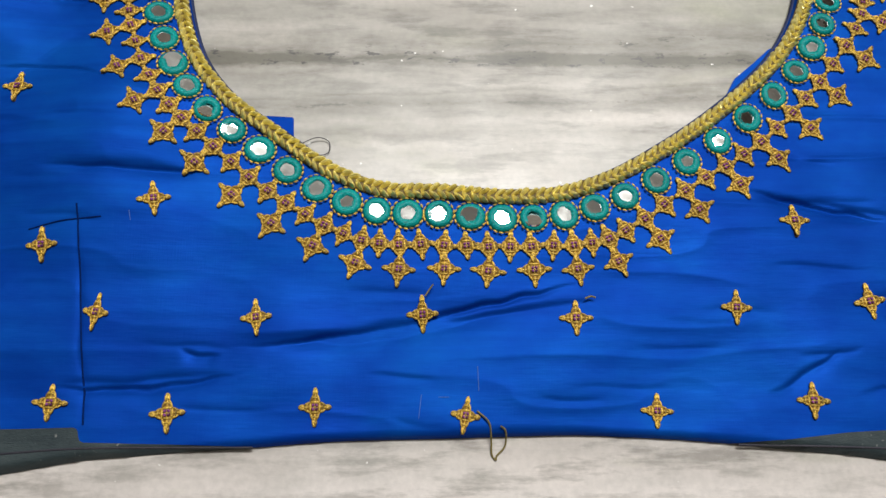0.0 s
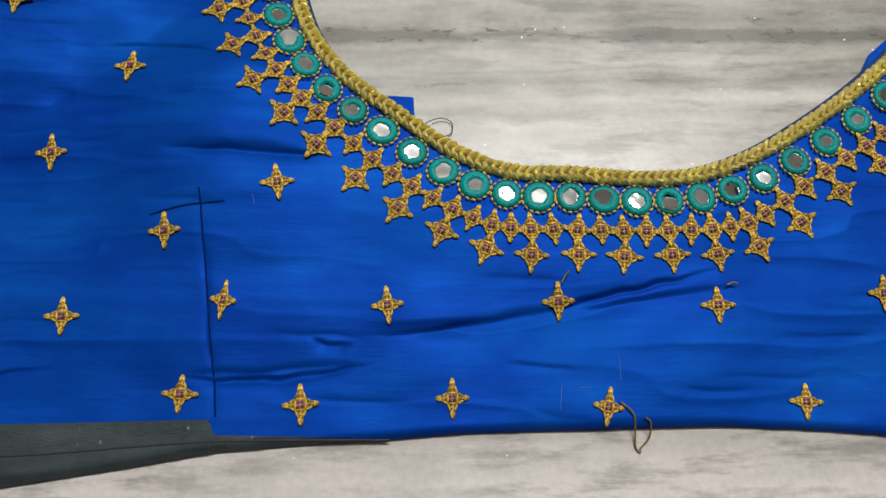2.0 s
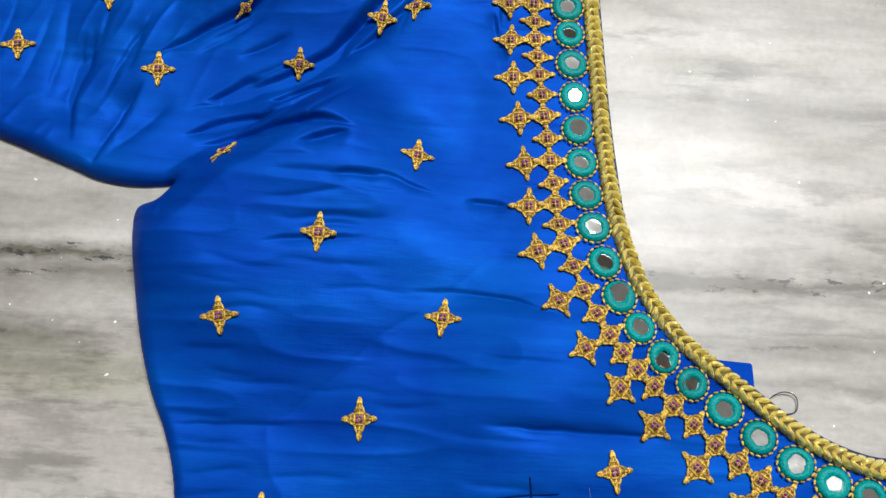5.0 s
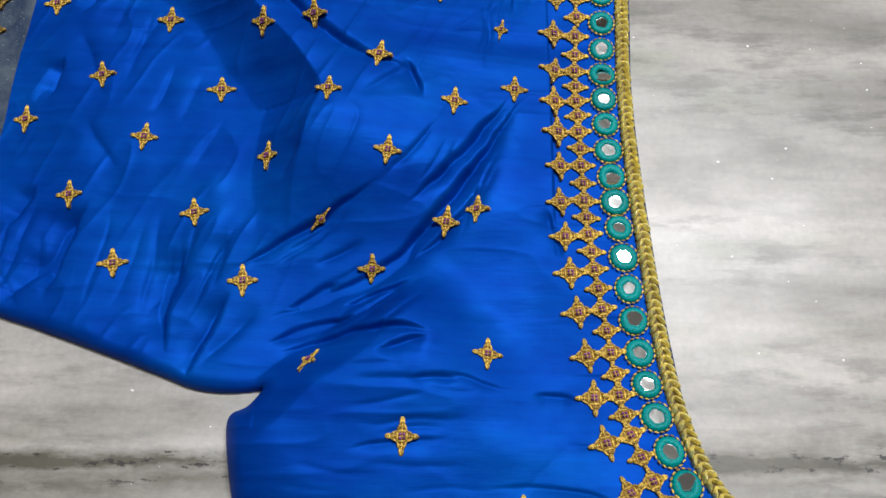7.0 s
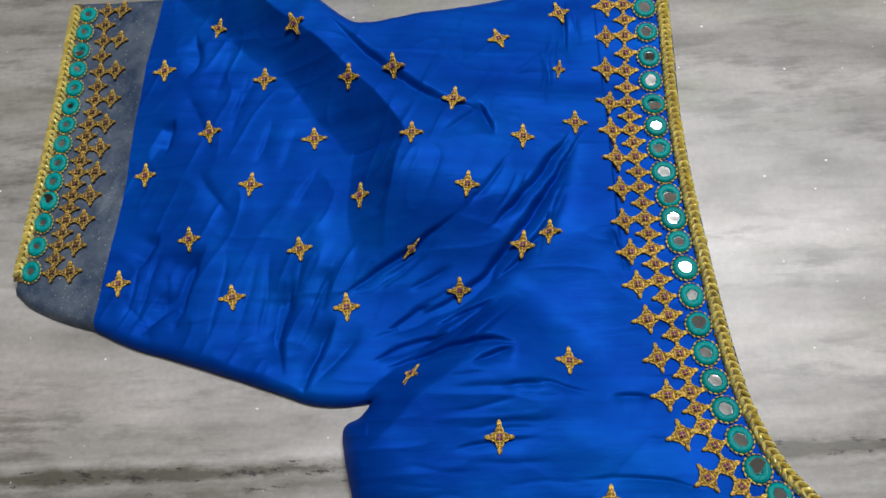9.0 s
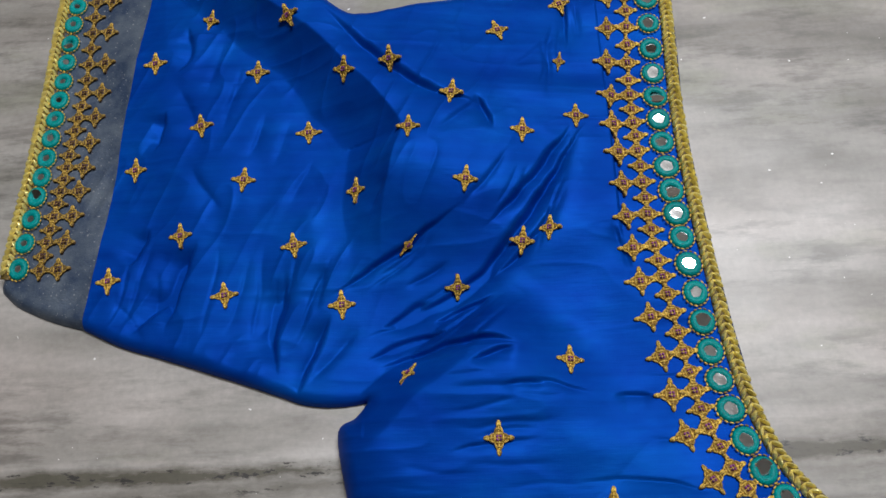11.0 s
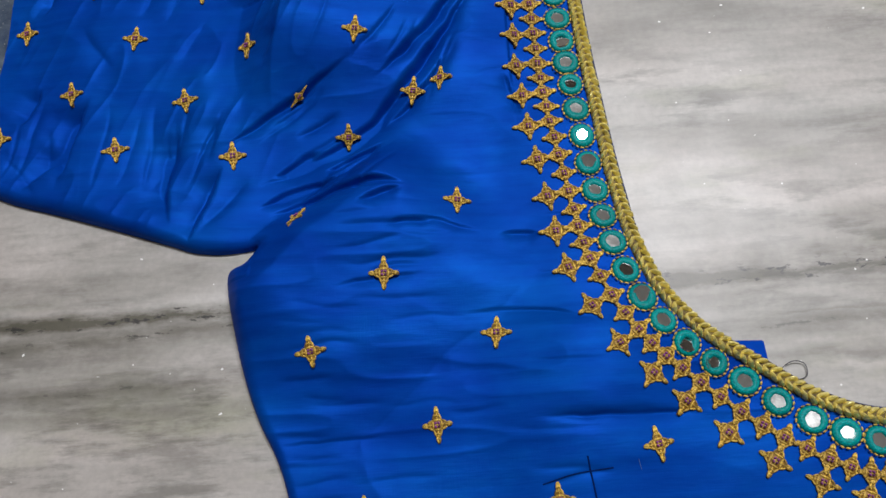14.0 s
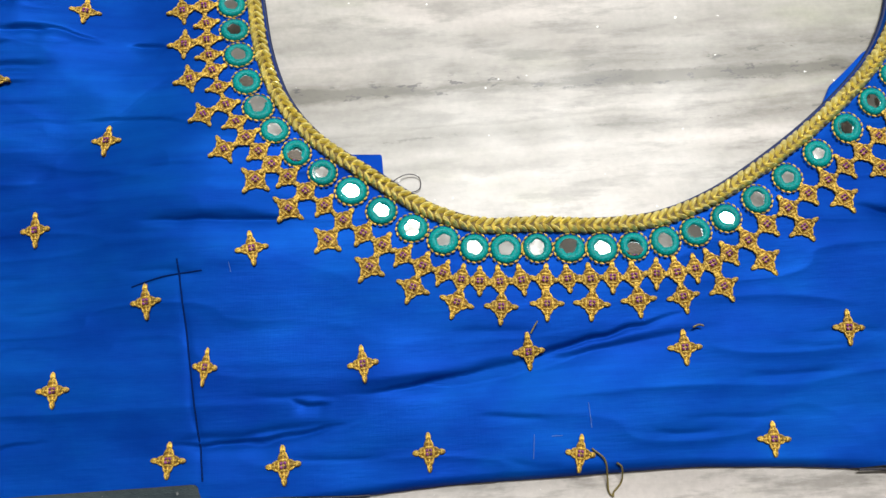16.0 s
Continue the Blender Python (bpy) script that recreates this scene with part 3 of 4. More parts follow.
def along(run, x, y):
    """Signed distance of points to a run (plus: at its left) and how far along it, from 0 to 1, they lie."""
    g, px, py = gap_to(run, x, y, True)
    d = np.gradient(run, axis=0)
    k = np.zeros(len(x), int)
    for q in range(0, len(x), 20000):
        p = slice(q, q + 20000)
        k[p] = ((px[p, None] - run[:, 0]) ** 2 + (py[p, None] - run[:, 1]) ** 2).argmin(1)
    dx, dy = d[k, 0], d[k, 1]
    t = (k + ((px - run[k, 0]) * dx + (py - run[k, 1]) * dy) / (dx * dx + dy * dy)) / (len(run) - 1)
    return np.where(dx * (y - py) - dy * (x - px) > 0, g, -g), np.clip(t, 0, 1)


def pleated(h, x, y, rows):
    """Sharp pleats along bent ways: a valley, steep at the left of the way, slow at its right."""
    wave = 0.0012 * (cloud(x * 160, y * 160, 3) - 0.5)
    for way, deep, wide in rows:
        run = dense(way, 0.002)
        lo, hi = run.min(0) - 14 * wide, run.max(0) + 14 * wide
        near = (x > lo[0]) & (x < hi[0]) & (y > lo[1]) & (y < hi[1])
        if near.any():
            s, t = along(run, x[near], y[near])
            s = s + wave[near]
            fade = np.clip(np.minimum(t, 1 - t) / 0.35, 0, 1)
            fade = fade * fade * (3 - 2 * fade)
            w = wide * (0.35 + 0.65 * fade)
            uneven = 0.7 + 0.6 * cloud(x[near] * 70, y[near] * 70, 5)
            h[near] -= deep * fade * uneven * np.where(s > 0, np.exp(-((s / w) ** 2)), np.exp(np.minimum(s, 0) / (3.2 * w)))
    return h


def folded(h, x, y, way, high, wide, slow):
    """A broad fold with a steep flank at the right of its way and a slow one at the left, dying out at its end."""
    s, t = along(dense(way, 0.002), x, y)
    w = wide * np.interp(t, [0, 0.66, 0.85, 1], [1, 1, 0.8, 0.45]) * (0.9 + 0.2 * cloud(x * 40, y * 40, 2))
    s = s + 0.005 * (cloud(x * 28, y * 28, 0) - 0.5) + 0.002 * (cloud(x * 75, y * 75, 1) - 0.5)
    f = np.clip(1 + s / w, 0, 1) ** 1.35
    f = np.where(s > 0, np.exp(-((s / slow) ** 2)), f)
    die = np.clip((1 - t) / 0.2, 0, 1)
    return h + high * f * die * die * (3 - 2 * die)


def height(x, y):
    """Height of the cloth over the floor."""
    x, y = np.atleast_1d(np.asarray(x, float)), np.atleast_1d(np.asarray(y, float))
    left = np.where(x < 0.026, x, 0.052 - x)
    toward = gap_to(seam, left, y)
    out = (left < -0.10) & (y > 0.10) & (np.interp(y, seam[:, 1], seam[:, 0]) > left)
    puff = np.where(out, np.clip(toward / 0.05, 0, 1), 0)
    puff = puff * puff * (3 - 2 * puff)
    far = np.clip((-0.278 - left) / 0.055, 0, 1)
    far = far * far * (3 - 2 * far)
    h = 0.0036 + 0.0024 * puff * (1 - 0.9 * far) + 0.0080 * np.exp(-(((x + 0.104) / 0.031) ** 2) - ((y - 0.060) / 0.036) ** 2)
    h = h + 0.0007 * (cloud(x * 22, y * 95, 0) - 0.5) + 0.0018 * (cloud(x * 28 + 9, y * 40, 1) - 0.5) + 0.0013 * (cloud(x * 48 + y * 8, y * 15, 5) - 0.5)
    # sharp little wrinkles, mostly along the weft
    sharp = 1 - np.abs(2 * cloud(x * 26 + 5 * y, y * 120, 2) - 1)
    h = h + 0.00055 * sharp**4 * cloud(x * 15, y * 15, 4)
    sharp = 1 - np.abs(2 * cloud(x * 130 - y * 60, y * 38 + x * 18, 1) - 1)
    h = h + puff * (1 - 0.45 * far) * (0.0013 * (cloud(x * 30 + y * 13, y * 19 - x * 9, 3) - 0.5) + 0.0005 * (cloud(x * 90 + y * 30, y * 40 - x * 25, 5) - 0.5) + 0.0005 * sharp**3)
    h = creased(h, x, y, BODY_CREASES)
    h = ridged(h, left, y, RIDGES)
    near = left < -0.12
    h[near] = folded(h[near], left[near], y[near], FOLD, 0.0155, 0.0225, 0.055)
    h = creased(h, left, y, SLEEVE_FOLDS, 0.8, 0.4)
    for rows in (ARMHOLE_PLEATS, SLEEVE_PLEATS):
        h = pleated(h, left, y, rows)
    h = pleated(h, x, y, BODY_PLEATS)
    h = creased(h, left, y, SMALL_CREASES, 0.7, 0.75)
    h = creased(h, x, y, EDGE_CREASES, 0.8, 0.7)
    h = np.maximum(h, 0.0012)
    roll = np.ones(len(x))
    for n, run in enumerate(free_edges):
        near = (x > run[:, 0].min() - 0.02) & (x < run[:, 0].max() + 0.02) & (y > run[:, 1].min() - 0.02) & (y < run[:, 1].max() + 0.02)
        if near.any():
            g = gap_to(run, x[near], y[near])
            r = np.clip(h[near] * 0.9, 0.002, 0.003 if n == 0 else 0.007)
            roll[near] = np.minimum(roll[near], np.sqrt(np.clip(1 - np.clip(1 - g / r, 0, 1) ** 2, 0, 1)))
    return 0.0004 + h * roll


def cloth(name, poly, mat, parent, label, step=0.00055, lift=0.0):
    lo, hi = poly.min(0) - 2 * step, poly.max(0) + 2 * step
    nx, ny = int((hi[0] - lo[0]) / step) + 1, int((hi[1] - lo[1]) / step) + 1
    gx, gy = lo[0] + step * np.arange(nx), lo[1] + step * np.arange(ny)
    cx, cy = np.meshgrid(gx[:-1] + step / 2, gy[:-1] + step / 2, indexing="ij")
    keep = inside(poly, cx.ravel(), cy.ravel()).reshape(nx - 1, ny - 1)
    used = np.zeros((nx, ny), int)
    for a, b in ((0, 0), (1, 0), (0, 1), (1, 1)):
        used[a : nx - 1 + a, b : ny - 1 + b] += keep
    ids = np.full((nx, ny), -1)
    ids[used > 0] = np.arange((used > 0).sum())
    i, j = np.nonzero(used)
    x, y = gx[i], gy[j]
    rim = used[i, j] < 4
    closed = np.vstack([poly, poly[:1]])
    _, px, py = gap_to(closed, x[rim], y[rim], True)
    x[rim], y[rim] = px, py
    z = height(x, y) + lift
    ki, kj = np.nonzero(keep)
    faces = np.stack([ids[ki, kj], ids[ki + 1, kj], ids[ki + 1, kj + 1], ids[ki, kj + 1]], 1)
    me = mesh_of(name, np.stack([x, y, z], 1).tolist(), faces.tolist(), mat)
    return part(name, me, parent, label=label)


def lay(x, y, turn=0.0, lift=0.0, sx=1.0, sy=1.0):
    """The pose of a small thing that lies on the cloth."""
    e = 0.003
    a = height([x, x + e, x - e, x, x], [y, y, y, y + e, y - e])
    n = Vector((-(a[1] - a[2]) / (2 * e), -(a[3] - a[4]) / (2 * e), 1)).normalized()
    q = Vector((0, 0, 1)).rotation_difference(n)
    top = max(a[0], (a[1] + a[2]) / 2, (a[3] + a[4]) / 2)
    return Matrix.LocRotScale((x, y, top + lift), q @ Euler((0, 0, turn)).to_quaternion(), (sx, sy, 1))


# ---- structure: the floor and the plain room round it ----
bm = bmesh.new()
bmesh.ops.create_grid(bm, x_segments=8, y_segments=8, size=2.6)
me = bpy.data.meshes.new("floor")
bm.to_mesh(me)
bm.free()
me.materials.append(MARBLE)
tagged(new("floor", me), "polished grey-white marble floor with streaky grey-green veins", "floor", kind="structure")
for name, size, at in (("wall_north", (5.4, 0.15, 2.7), (0, 2.675, 1.35)), ("wall_south", (5.4, 0.15, 2.7), (0, -2.675, 1.35)),
                       ("wall_east", (0.15, 5.2, 2.7), (2.675, 0, 1.35)), ("wall_west", (0.15, 5.2, 2.7), (-2.675, 0, 1.35))):
    tagged(new(name, box_mesh(name, size, PLASTER)), "plain dull brown plaster wall of the room", "wall", kind="structure").matrix_world = pose(*at)
tagged(new("ceiling", box_mesh("ceiling", (5.5, 5.5, 0.12), WHITE)), "plain white painted ceiling", "ceiling", kind="structure").matrix_world = pose(0, 0, 2.765)
light_thing = tagged(new("ceiling_light"), "long white ceiling batten light, switched on", "ceiling light")
light_thing.matrix_world = pose(*LAMP)
part("housing", box_mesh("housing", (1.26, 0.30, 0.04), WHITE), light_thing, pose(0, 0, 0.02))
part("hanger", box_mesh("hanger", (0.03, 0.03, 0.415), WHITE), light_thing, pose(0, 0, 0.2475))

# ---- the blouse ----
blouse = tagged(new("blouse"), "royal blue silk blouse with gold embroidery and mirrors, on marble", "blouse")
cloth("body", body_outline, SILK, blouse, "royal blue silk body with creases and a stitched dart")
cloth("hem_lining", hem_left_outline, HEM, blouse, "grey-green lining strip showing at the lower hem", 0.0012)
cloth("hem_lining", hem_right_outline, HEM, blouse, "grey-green lining strip showing at the lower hem", 0.0012)
for flip in (False, True):
    side = mirror_run if flip else (lambda p: p)
    cloth("sleeve", side(sleeve_outline), SILK, blouse, "puffed, crumpled royal blue silk sleeve", 0.0012 if flip else 0.0005)
    cloth("cuff_band", side(band_outline), BAND, blouse, "slate grey woven border at the sleeve's end", 0.0012)


def star_meshes(name, ax, ay, c=0.0014, mats=None):
    """A four-pointed embroidered star: arms ax long to the sides and ay up and down."""
    th = Threads()
    outline = []
    for n in range(4):
        q = n * math.pi / 2
        long = ax if n % 2 == 0 else ay
        ux, uy = math.cos(q), math.sin(q)
        tip = lambda d, s: (ux * d - uy * s, uy * d + ux * s)
        outline += [tip(long * 0.6, -0.0007), tip(long, -0.0005), tip(long, 0.0005), tip(long * 0.6, 0.0007), (c * (ux - uy), c * (uy + ux))]
    th.plate(outline, -0.0006, 0.0003)
    for n in range(4):
        q = n * math.pi / 2
        long = ax if n % 2 == 0 else ay
        ux, uy = math.cos(q), math.sin(q)
        at = lambda d, s, z=0.0004: (ux * d - uy * s, uy * d + ux * s, z)
        # the square about the knots, then the two sides of an arm and its rounded tip
        th.strand(at(c * 0.98, -c * 0.9), at(c * 0.98, c * 0.9), 0.00034)
        for s in (-1, 1):
            th.strand(at(c, s * c), at(long * 0.64, s * 0.00062), 0.00034, 0.0003)
            th.strand(at(long * 0.62, s * 0.0006), at(long * 1.0, s * 0.00012), 0.00042, 0.00040)
        th.strand(at(c * 1.05, 0, 0.0003), at(long * 0.9, 0, 0.0003), 0.00030, 0.00025)
        for k, w in ((0.30, 0.0011), (0.66, 0.0008)):
            d = c + (long - c) * k
            th.strand(at(d - 0.00015, -w, 0.0006), at(d + 0.00015, w, 0.0006), 0.00022)
    # a thin cross between the four knots
    th.strand((-c * 0.9, 0, 0.0005), (c * 0.9, 0, 0.0005), 0.00017).strand((0, -c * 0.9, 0.0005), (0, c * 0.9, 0.0005), 0.00017)
    knot = Threads()
    for n in range(4):
        q = math.pi / 4 + n * math.pi / 2
        x, y = 0.00078 * math.cos(q), 0.00078 * math.sin(q)
        knot.strand((x * 0.5, y * 0.5, 0.00085), (x * 1.5, y * 1.5, 0.00085), 0.00048)
    gold, ground, dots = mats or (GOLD_THREAD, BRONZE, PURPLE)
    return th.mesh(name, gold, ground), knot.mesh("centre_knot", dots)


STAR_KINDS = {"loose": star_meshes("star_motif", 0.0053, 0.0057, 0.0015), "outer": star_meshes("border_star", 0.0058, 0.0062, 0.0019), "inner": star_meshes("link_star", 0.0044, 0.0056, 0.00185), "cuff": star_meshes("cuff_star", 0.0048, 0.0050, 0.0017, (ANTIQUE, DULL_GROUND, BROWN))}


def star(name, kind, x, y, turn, sx=1.0, sy=1.0, lift=0.0001):
    me, knot = STAR_KINDS[kind]
    ob = part(name, me, blouse, lay(x, y, turn, lift, sx, sy))
    part("centre_knot", knot, ob, label="purple thread knots")
    return ob


rnd = random.Random(3)
# stars strewn over the body, then over the sleeve
LOOSE = [(-0.1175, 0.0211), (-0.0848, 0.0365), (-0.0509, -0.0013), (0.0002, 0.0001), (0.0483, -0.0014), (0.1000, 0.0022), (0.1228, 0.0315), (-0.0320, -0.0286), (0.0716, -0.0301), (0.1205, -0.0273), (-0.0755, -0.0301), (-0.1333, 0.0762), (-0.1955, 0.0727), (-0.1548, 0.0469), (-0.1794, 0.0207), (-0.1450, -0.0046), (-0.1703, 0.0983), (-0.1723, -0.0255), (-0.1437, 0.1252), (-0.0989, 0.0000), (-0.1096, -0.0270), (0.0130, -0.0313), (0.1436, 0.0042), (0.1700, 0.0500), (0.1700, -0.0280), (0.1950, 0.0200), (0.2220, -0.0040), (0.2224, 0.0551), (0.1970, 0.0904), (0.2435, 0.0913)]
SLEEVE = [(-0.2467, 0.2680), (-0.2832, 0.2774), (-0.3056, 0.2577), (-0.2619, 0.2509), (-0.2237, 0.2419), (-0.2056, 0.2454), (-0.1818, 0.2298), (-0.1623, 0.2625), (-0.1354, 0.2782), (-0.1380, 0.2478), (-0.1335, 0.2219), (-0.1552, 0.2143), (-0.1985, 0.2138), (-0.2397, 0.2212), (-0.2831, 0.2259), (-0.3096, 0.2092), (-0.2645, 0.2011), (-0.2200, 0.1936), (-0.1778, 0.1931), (-0.2883, 0.1795), (-0.2439, 0.1731), (-0.3153, 0.1626), (-0.2697, 0.1548), (-0.2255, 0.1493), (-0.1826, 0.1546), (-0.1576, 0.1714), (-0.1469, 0.1760), (-0.2004, 0.1708), (-0.2008, 0.1219)]
FLAT_LOOSE = {19: (0.72, 1.05, 8), 21: (0.85, 1.0, 10)}
FLAT_SLEEVE = {27: (0.35, 0.9, 35), 28: (0.55, 0.95, 25), 9: (0.5, 0.85, 10), 1: (0.7, 0.85, 15)}
for i, (x, y) in enumerate(LOOSE):
    sx, sy, q = FLAT_LOOSE.get(i, (rnd.uniform(0.92, 1.04), rnd.uniform(0.94, 1.06), rnd.uniform(-10, 6)))
    star("star_motif", "loose", x, y, radians(-q), sx, sy)
for i, (x, y) in enumerate(SLEEVE):
    sx, sy, q = FLAT_SLEEVE.get(i, (rnd.uniform(0.88, 1.02), rnd.uniform(0.88, 1.0), rnd.uniform(-18, 12)))
    star("star_motif", "loose", x, y, radians(-q), sx, sy)
    if x < -0.14:
        star("star_motif", "loose", 0.052 - x, y, radians(q), sx, sy)

# two rows of linked stars round the neck
count = 2 * (len(STARS) - 1)
us = np.arange(1, count - 1) / 2
outer = spline(STARS, us)
mids = spline(STARS, us[:-1] + 1 / 4)
fine = spline(STARS, np.arange(0, count * 12 + 1) / 24)
fine_n = normals(fine)
for p, u in [(p, u) for p, u in zip(outer, us)]:
    n = fine_n[int(round(u * 24))]
    q = math.atan2(n[1], n[0]) - math.pi / 2
    wob = rnd.uniform(-0.14, 0.14)
    if p[1] < SHOULDER_Y - 0.004:
        star("border_star", "outer", p[0] + rnd.uniform(-4e-4, 4e-4), p[1] + rnd.uniform(-4e-4, 4e-4), q + wob, rnd.uniform(0.9, 1.05), rnd.uniform(0.9, 1.02))
        r = p + n * 0.0078
        star("link_star", "inner", r[0], r[1], q + rnd.uniform(-0.12, 0.12), rnd.uniform(0.92, 1.08), rnd.uniform(0.9, 1.0), 0.0003)
for p, u in zip(mids, us[:-1] + 1 / 4):
    n = fine_n[int(round(u * 24))]
    q = math.atan2(n[1], n[0]) - math.pi / 2
    r = p + n * 0.0080
    if r[1] < SHOULDER_Y - 0.004:
        star("link_star", "inner", r[0], r[1], q + rnd.uniform(-0.16, 0.16), rnd.uniform(0.9, 1.05), rnd.uniform(0.85, 0.98), 0.0002)


# ---- mirror work ----
def ring_mesh(hole=0.0020, seed=0):
    """Radial stitches round an uneven hole."""
    r, v, f, seg = random.Random(seed), [], [], 64
    a, b, lean = r.uniform(0, 6), r.uniform(0, 6), r.uniform(0.04, 0.12)
    for i in range(seg):
        q = 2 * math.pi * i / seg
        lip = hole * (1 + lean * math.cos(2 * q + a) + 0.05 * math.cos(5 * q + b) + r.uniform(-0.04, 0.04))
        up = 0.00016 if i % 2 else -0.00010
        for k, (rad, z) in enumerate(((lip, 0.0004), (lip + 0.0002, 0.0009), (0.0030, 0.00125), (0.0038, 0.0011), (0.0044, 0.0006), (0.0047, -0.0008))):
            v.append((rad * math.cos(q), rad * math.sin(q), z + (up + r.uniform(-5e-5, 5e-5) if 0 < k < 5 else 0)))
    n = 6
    for i in range(seg):
        j = (i + 1) % seg
        f += [(i * n + a, j * n + a, j * n + a + 1, i * n + a + 1) for a in range(n - 1)]
    return mesh_of("mirror_ring", v, f, TEAL)


def disc_mesh():
    bm = bmesh.new()
    bmesh.ops.create_cone(bm, cap_ends=True, segments=28, radius1=0.0034, radius2=0.0033, depth=0.0004)
    me = bpy.data.meshes.new("mirror")
    bm.to_mesh(me)
    bm.free()
    me.materials.append(MIRROR)
    return me


def stitch_mesh():
    th, n = Threads(), 17
    for i in range(n):
        a, b = 2 * math.pi * (i + 0.05) / n, 2 * math.pi * (i + 0.85) / n
        r = 0.0049
        th.strand((r * math.cos(a), r * math.sin(a), 0.0004), ((r + 0.0002) * math.cos(b), (r + 0.0002) * math.sin(b), 0.0004), 0.00029)
    return th.mesh("stitch_ring", GOLD_THREAD)


RINGS = [ring_mesh(0.0018 + 0.0001 * n, n) for n in range(6)]
SMALL_RINGS = [ring_mesh(0.0012 + 0.0001 * n, 20 + n) for n in range(3)]
DISC, STITCH = disc_mesh(), stitch_mesh()


def mirror_work(x, y, scale=1.0, tilt=3.0, narrow=1.0, turn=0.0, shapes=RINGS):
    ring = part("mirror_ring", rnd.choice(shapes), blouse, lay(x, y, turn, 0.0006, scale * narrow, scale * rnd.uniform(0.94, 1.04)))
    lean = Euler((radians(rnd.uniform(-tilt, tilt)), radians(rnd.uniform(-tilt, tilt)), 0))
    if rnd.random() < 0.4:
        lean = Euler((radians(rnd.uniform(-4, 5)), radians(rnd.uniform(-1, 11)), 0))
    elif rnd.random() < 0.16:
        lean = Euler((radians(rnd.choice((-1, 1)) * rnd.uniform(18, 24)), radians(rnd.uniform(-8, 8)), 0))
    part("mirror", DISC, ring, Matrix.LocRotScale((rnd.uniform(-3e-4, 3e-4), rnd.uniform(-3e-4, 3e-4), 0.00055), lean, None), "small round mirror")
    part("stitch_ring", STITCH, ring, label="mustard gold stitches")


for i in range(2, 2 * (len(NECK) - 1)):
    p = spline(NECK, i / 2)[0]
    if p[1] < SHOULDER_Y - 0.005:
        mirror_work(p[0], p[1], rnd.uniform(0.98, 1.05), 6.0, rnd.uniform(0.92, 1.04))

CUFF_MIRRORS = [(-0.3452, 0.2918), (-0.3458, 0.2665), (-0.3462, 0.2421), (-0.3472, 0.2184), (-0.3492, 0.1960), (-0.3515, 0.1694)]
CUFF_LINKS = [(-0.3368, 0.2937), (-0.3359, 0.2539), (-0.3375, 0.2231), (-0.3400, 0.1964), (-0.3428, 0.1685)]
for flip in (False, True):
    at = (lambda x: 0.052 - x) if flip else (lambda x: x)
    for i in range(14):
        p = spline(CUFF_MIRRORS, i * 5 / 13)[0]
        mirror_work(at(p[0]), p[1], 0.94, 9.0, 0.88, 0.0, SMALL_RINGS)
    for i in range(21):
        x, y = spline(CUFF_LINKS, i / 5)[0]
        star("link_star", "cuff", at(x), y, rnd.uniform(-0.15, 0.15), rnd.uniform(0.85, 1.0), rnd.uniform(0.8, 0.95), 0.0005)
        if i % 2 == 0:
            star("border_star", "cuff", at(x + 0.0072), y, rnd.uniform(-0.2, 0.2), rnd.uniform(0.9, 1.05), rnd.uniform(0.9, 1.05), 0.0005)


# ---- gold braid ----
def braid_mesh(seed):
    """One chevron of the plaited foil cord: two plump, dented strands that meet in the middle."""
    r, v, f = random.Random(seed), [], []
    across = ((-1.0, -0.5), (-0.6, 0.35), (0.0, 0.62), (0.55, 0.25), (1.0, -0.5))
    for s in (-1, 1):
        k = len(v)
        for t, wide, z in ((0.0, 0.25, 0.0), (0.2, 0.8, 0.7), (0.5, 1.0, 1.0), (0.8, 0.8, 0.8), (1.0, 0.3, 0.2)):
            # from the middle out and forward
            x, y = -0.0015 + 0.0033 * t, s * (-0.0002 + 0.0027 * t**0.8)
            for a, h in across:
                w = 0.00096 * wide * a
                v.append((x + w * 0.72 + r.uniform(-9e-5, 9e-5), y - s * w * 0.70 + r.uniform(-9e-5, 9e-5), 0.0002 + 0.0023 * z * (h + 0.35) + r.uniform(-2.6e-4, 2.6e-4)))
        for i in range(4):
            for a in range(4):
                q = (k + 5 * i + a, k + 5 * i + a + 1, k + 5 * i + a + 6, k + 5 * i + a + 5)
                f.append(q if s < 0 else q[::-1])
    return mesh_of("braid_stitch", v, f, GOLD_FOIL, False)


BRAIDS = [braid_mesh(n) for n in range(6)]


def strip(name, run, half, high, mat, label, lift=0.0006):
    """A low rounded strip along a run, on the cloth."""
    n = normals(run)
    v, f = [], []
    steps = ((-1, -0.6), (-0.8, 0.5), (0, 1), (0.8, 0.5), (1, -0.6))
    z = height(run[:, 0], run[:, 1])
    for p, q, h in zip(run, n, z):
        v += [(p[0] + q[0] * half * a, p[1] + q[1] * half * a, max(h, 0.0022) + lift + high * b) for a, b in steps]
    for i in range(len(run) - 1):
        f += [(5 * i + a, 5 * i + a + 1, 5 * i + a + 6, 5 * i + a + 5) for a in range(4)]
    return part(name, mesh_of(name, v, f, mat), blouse, label=label)


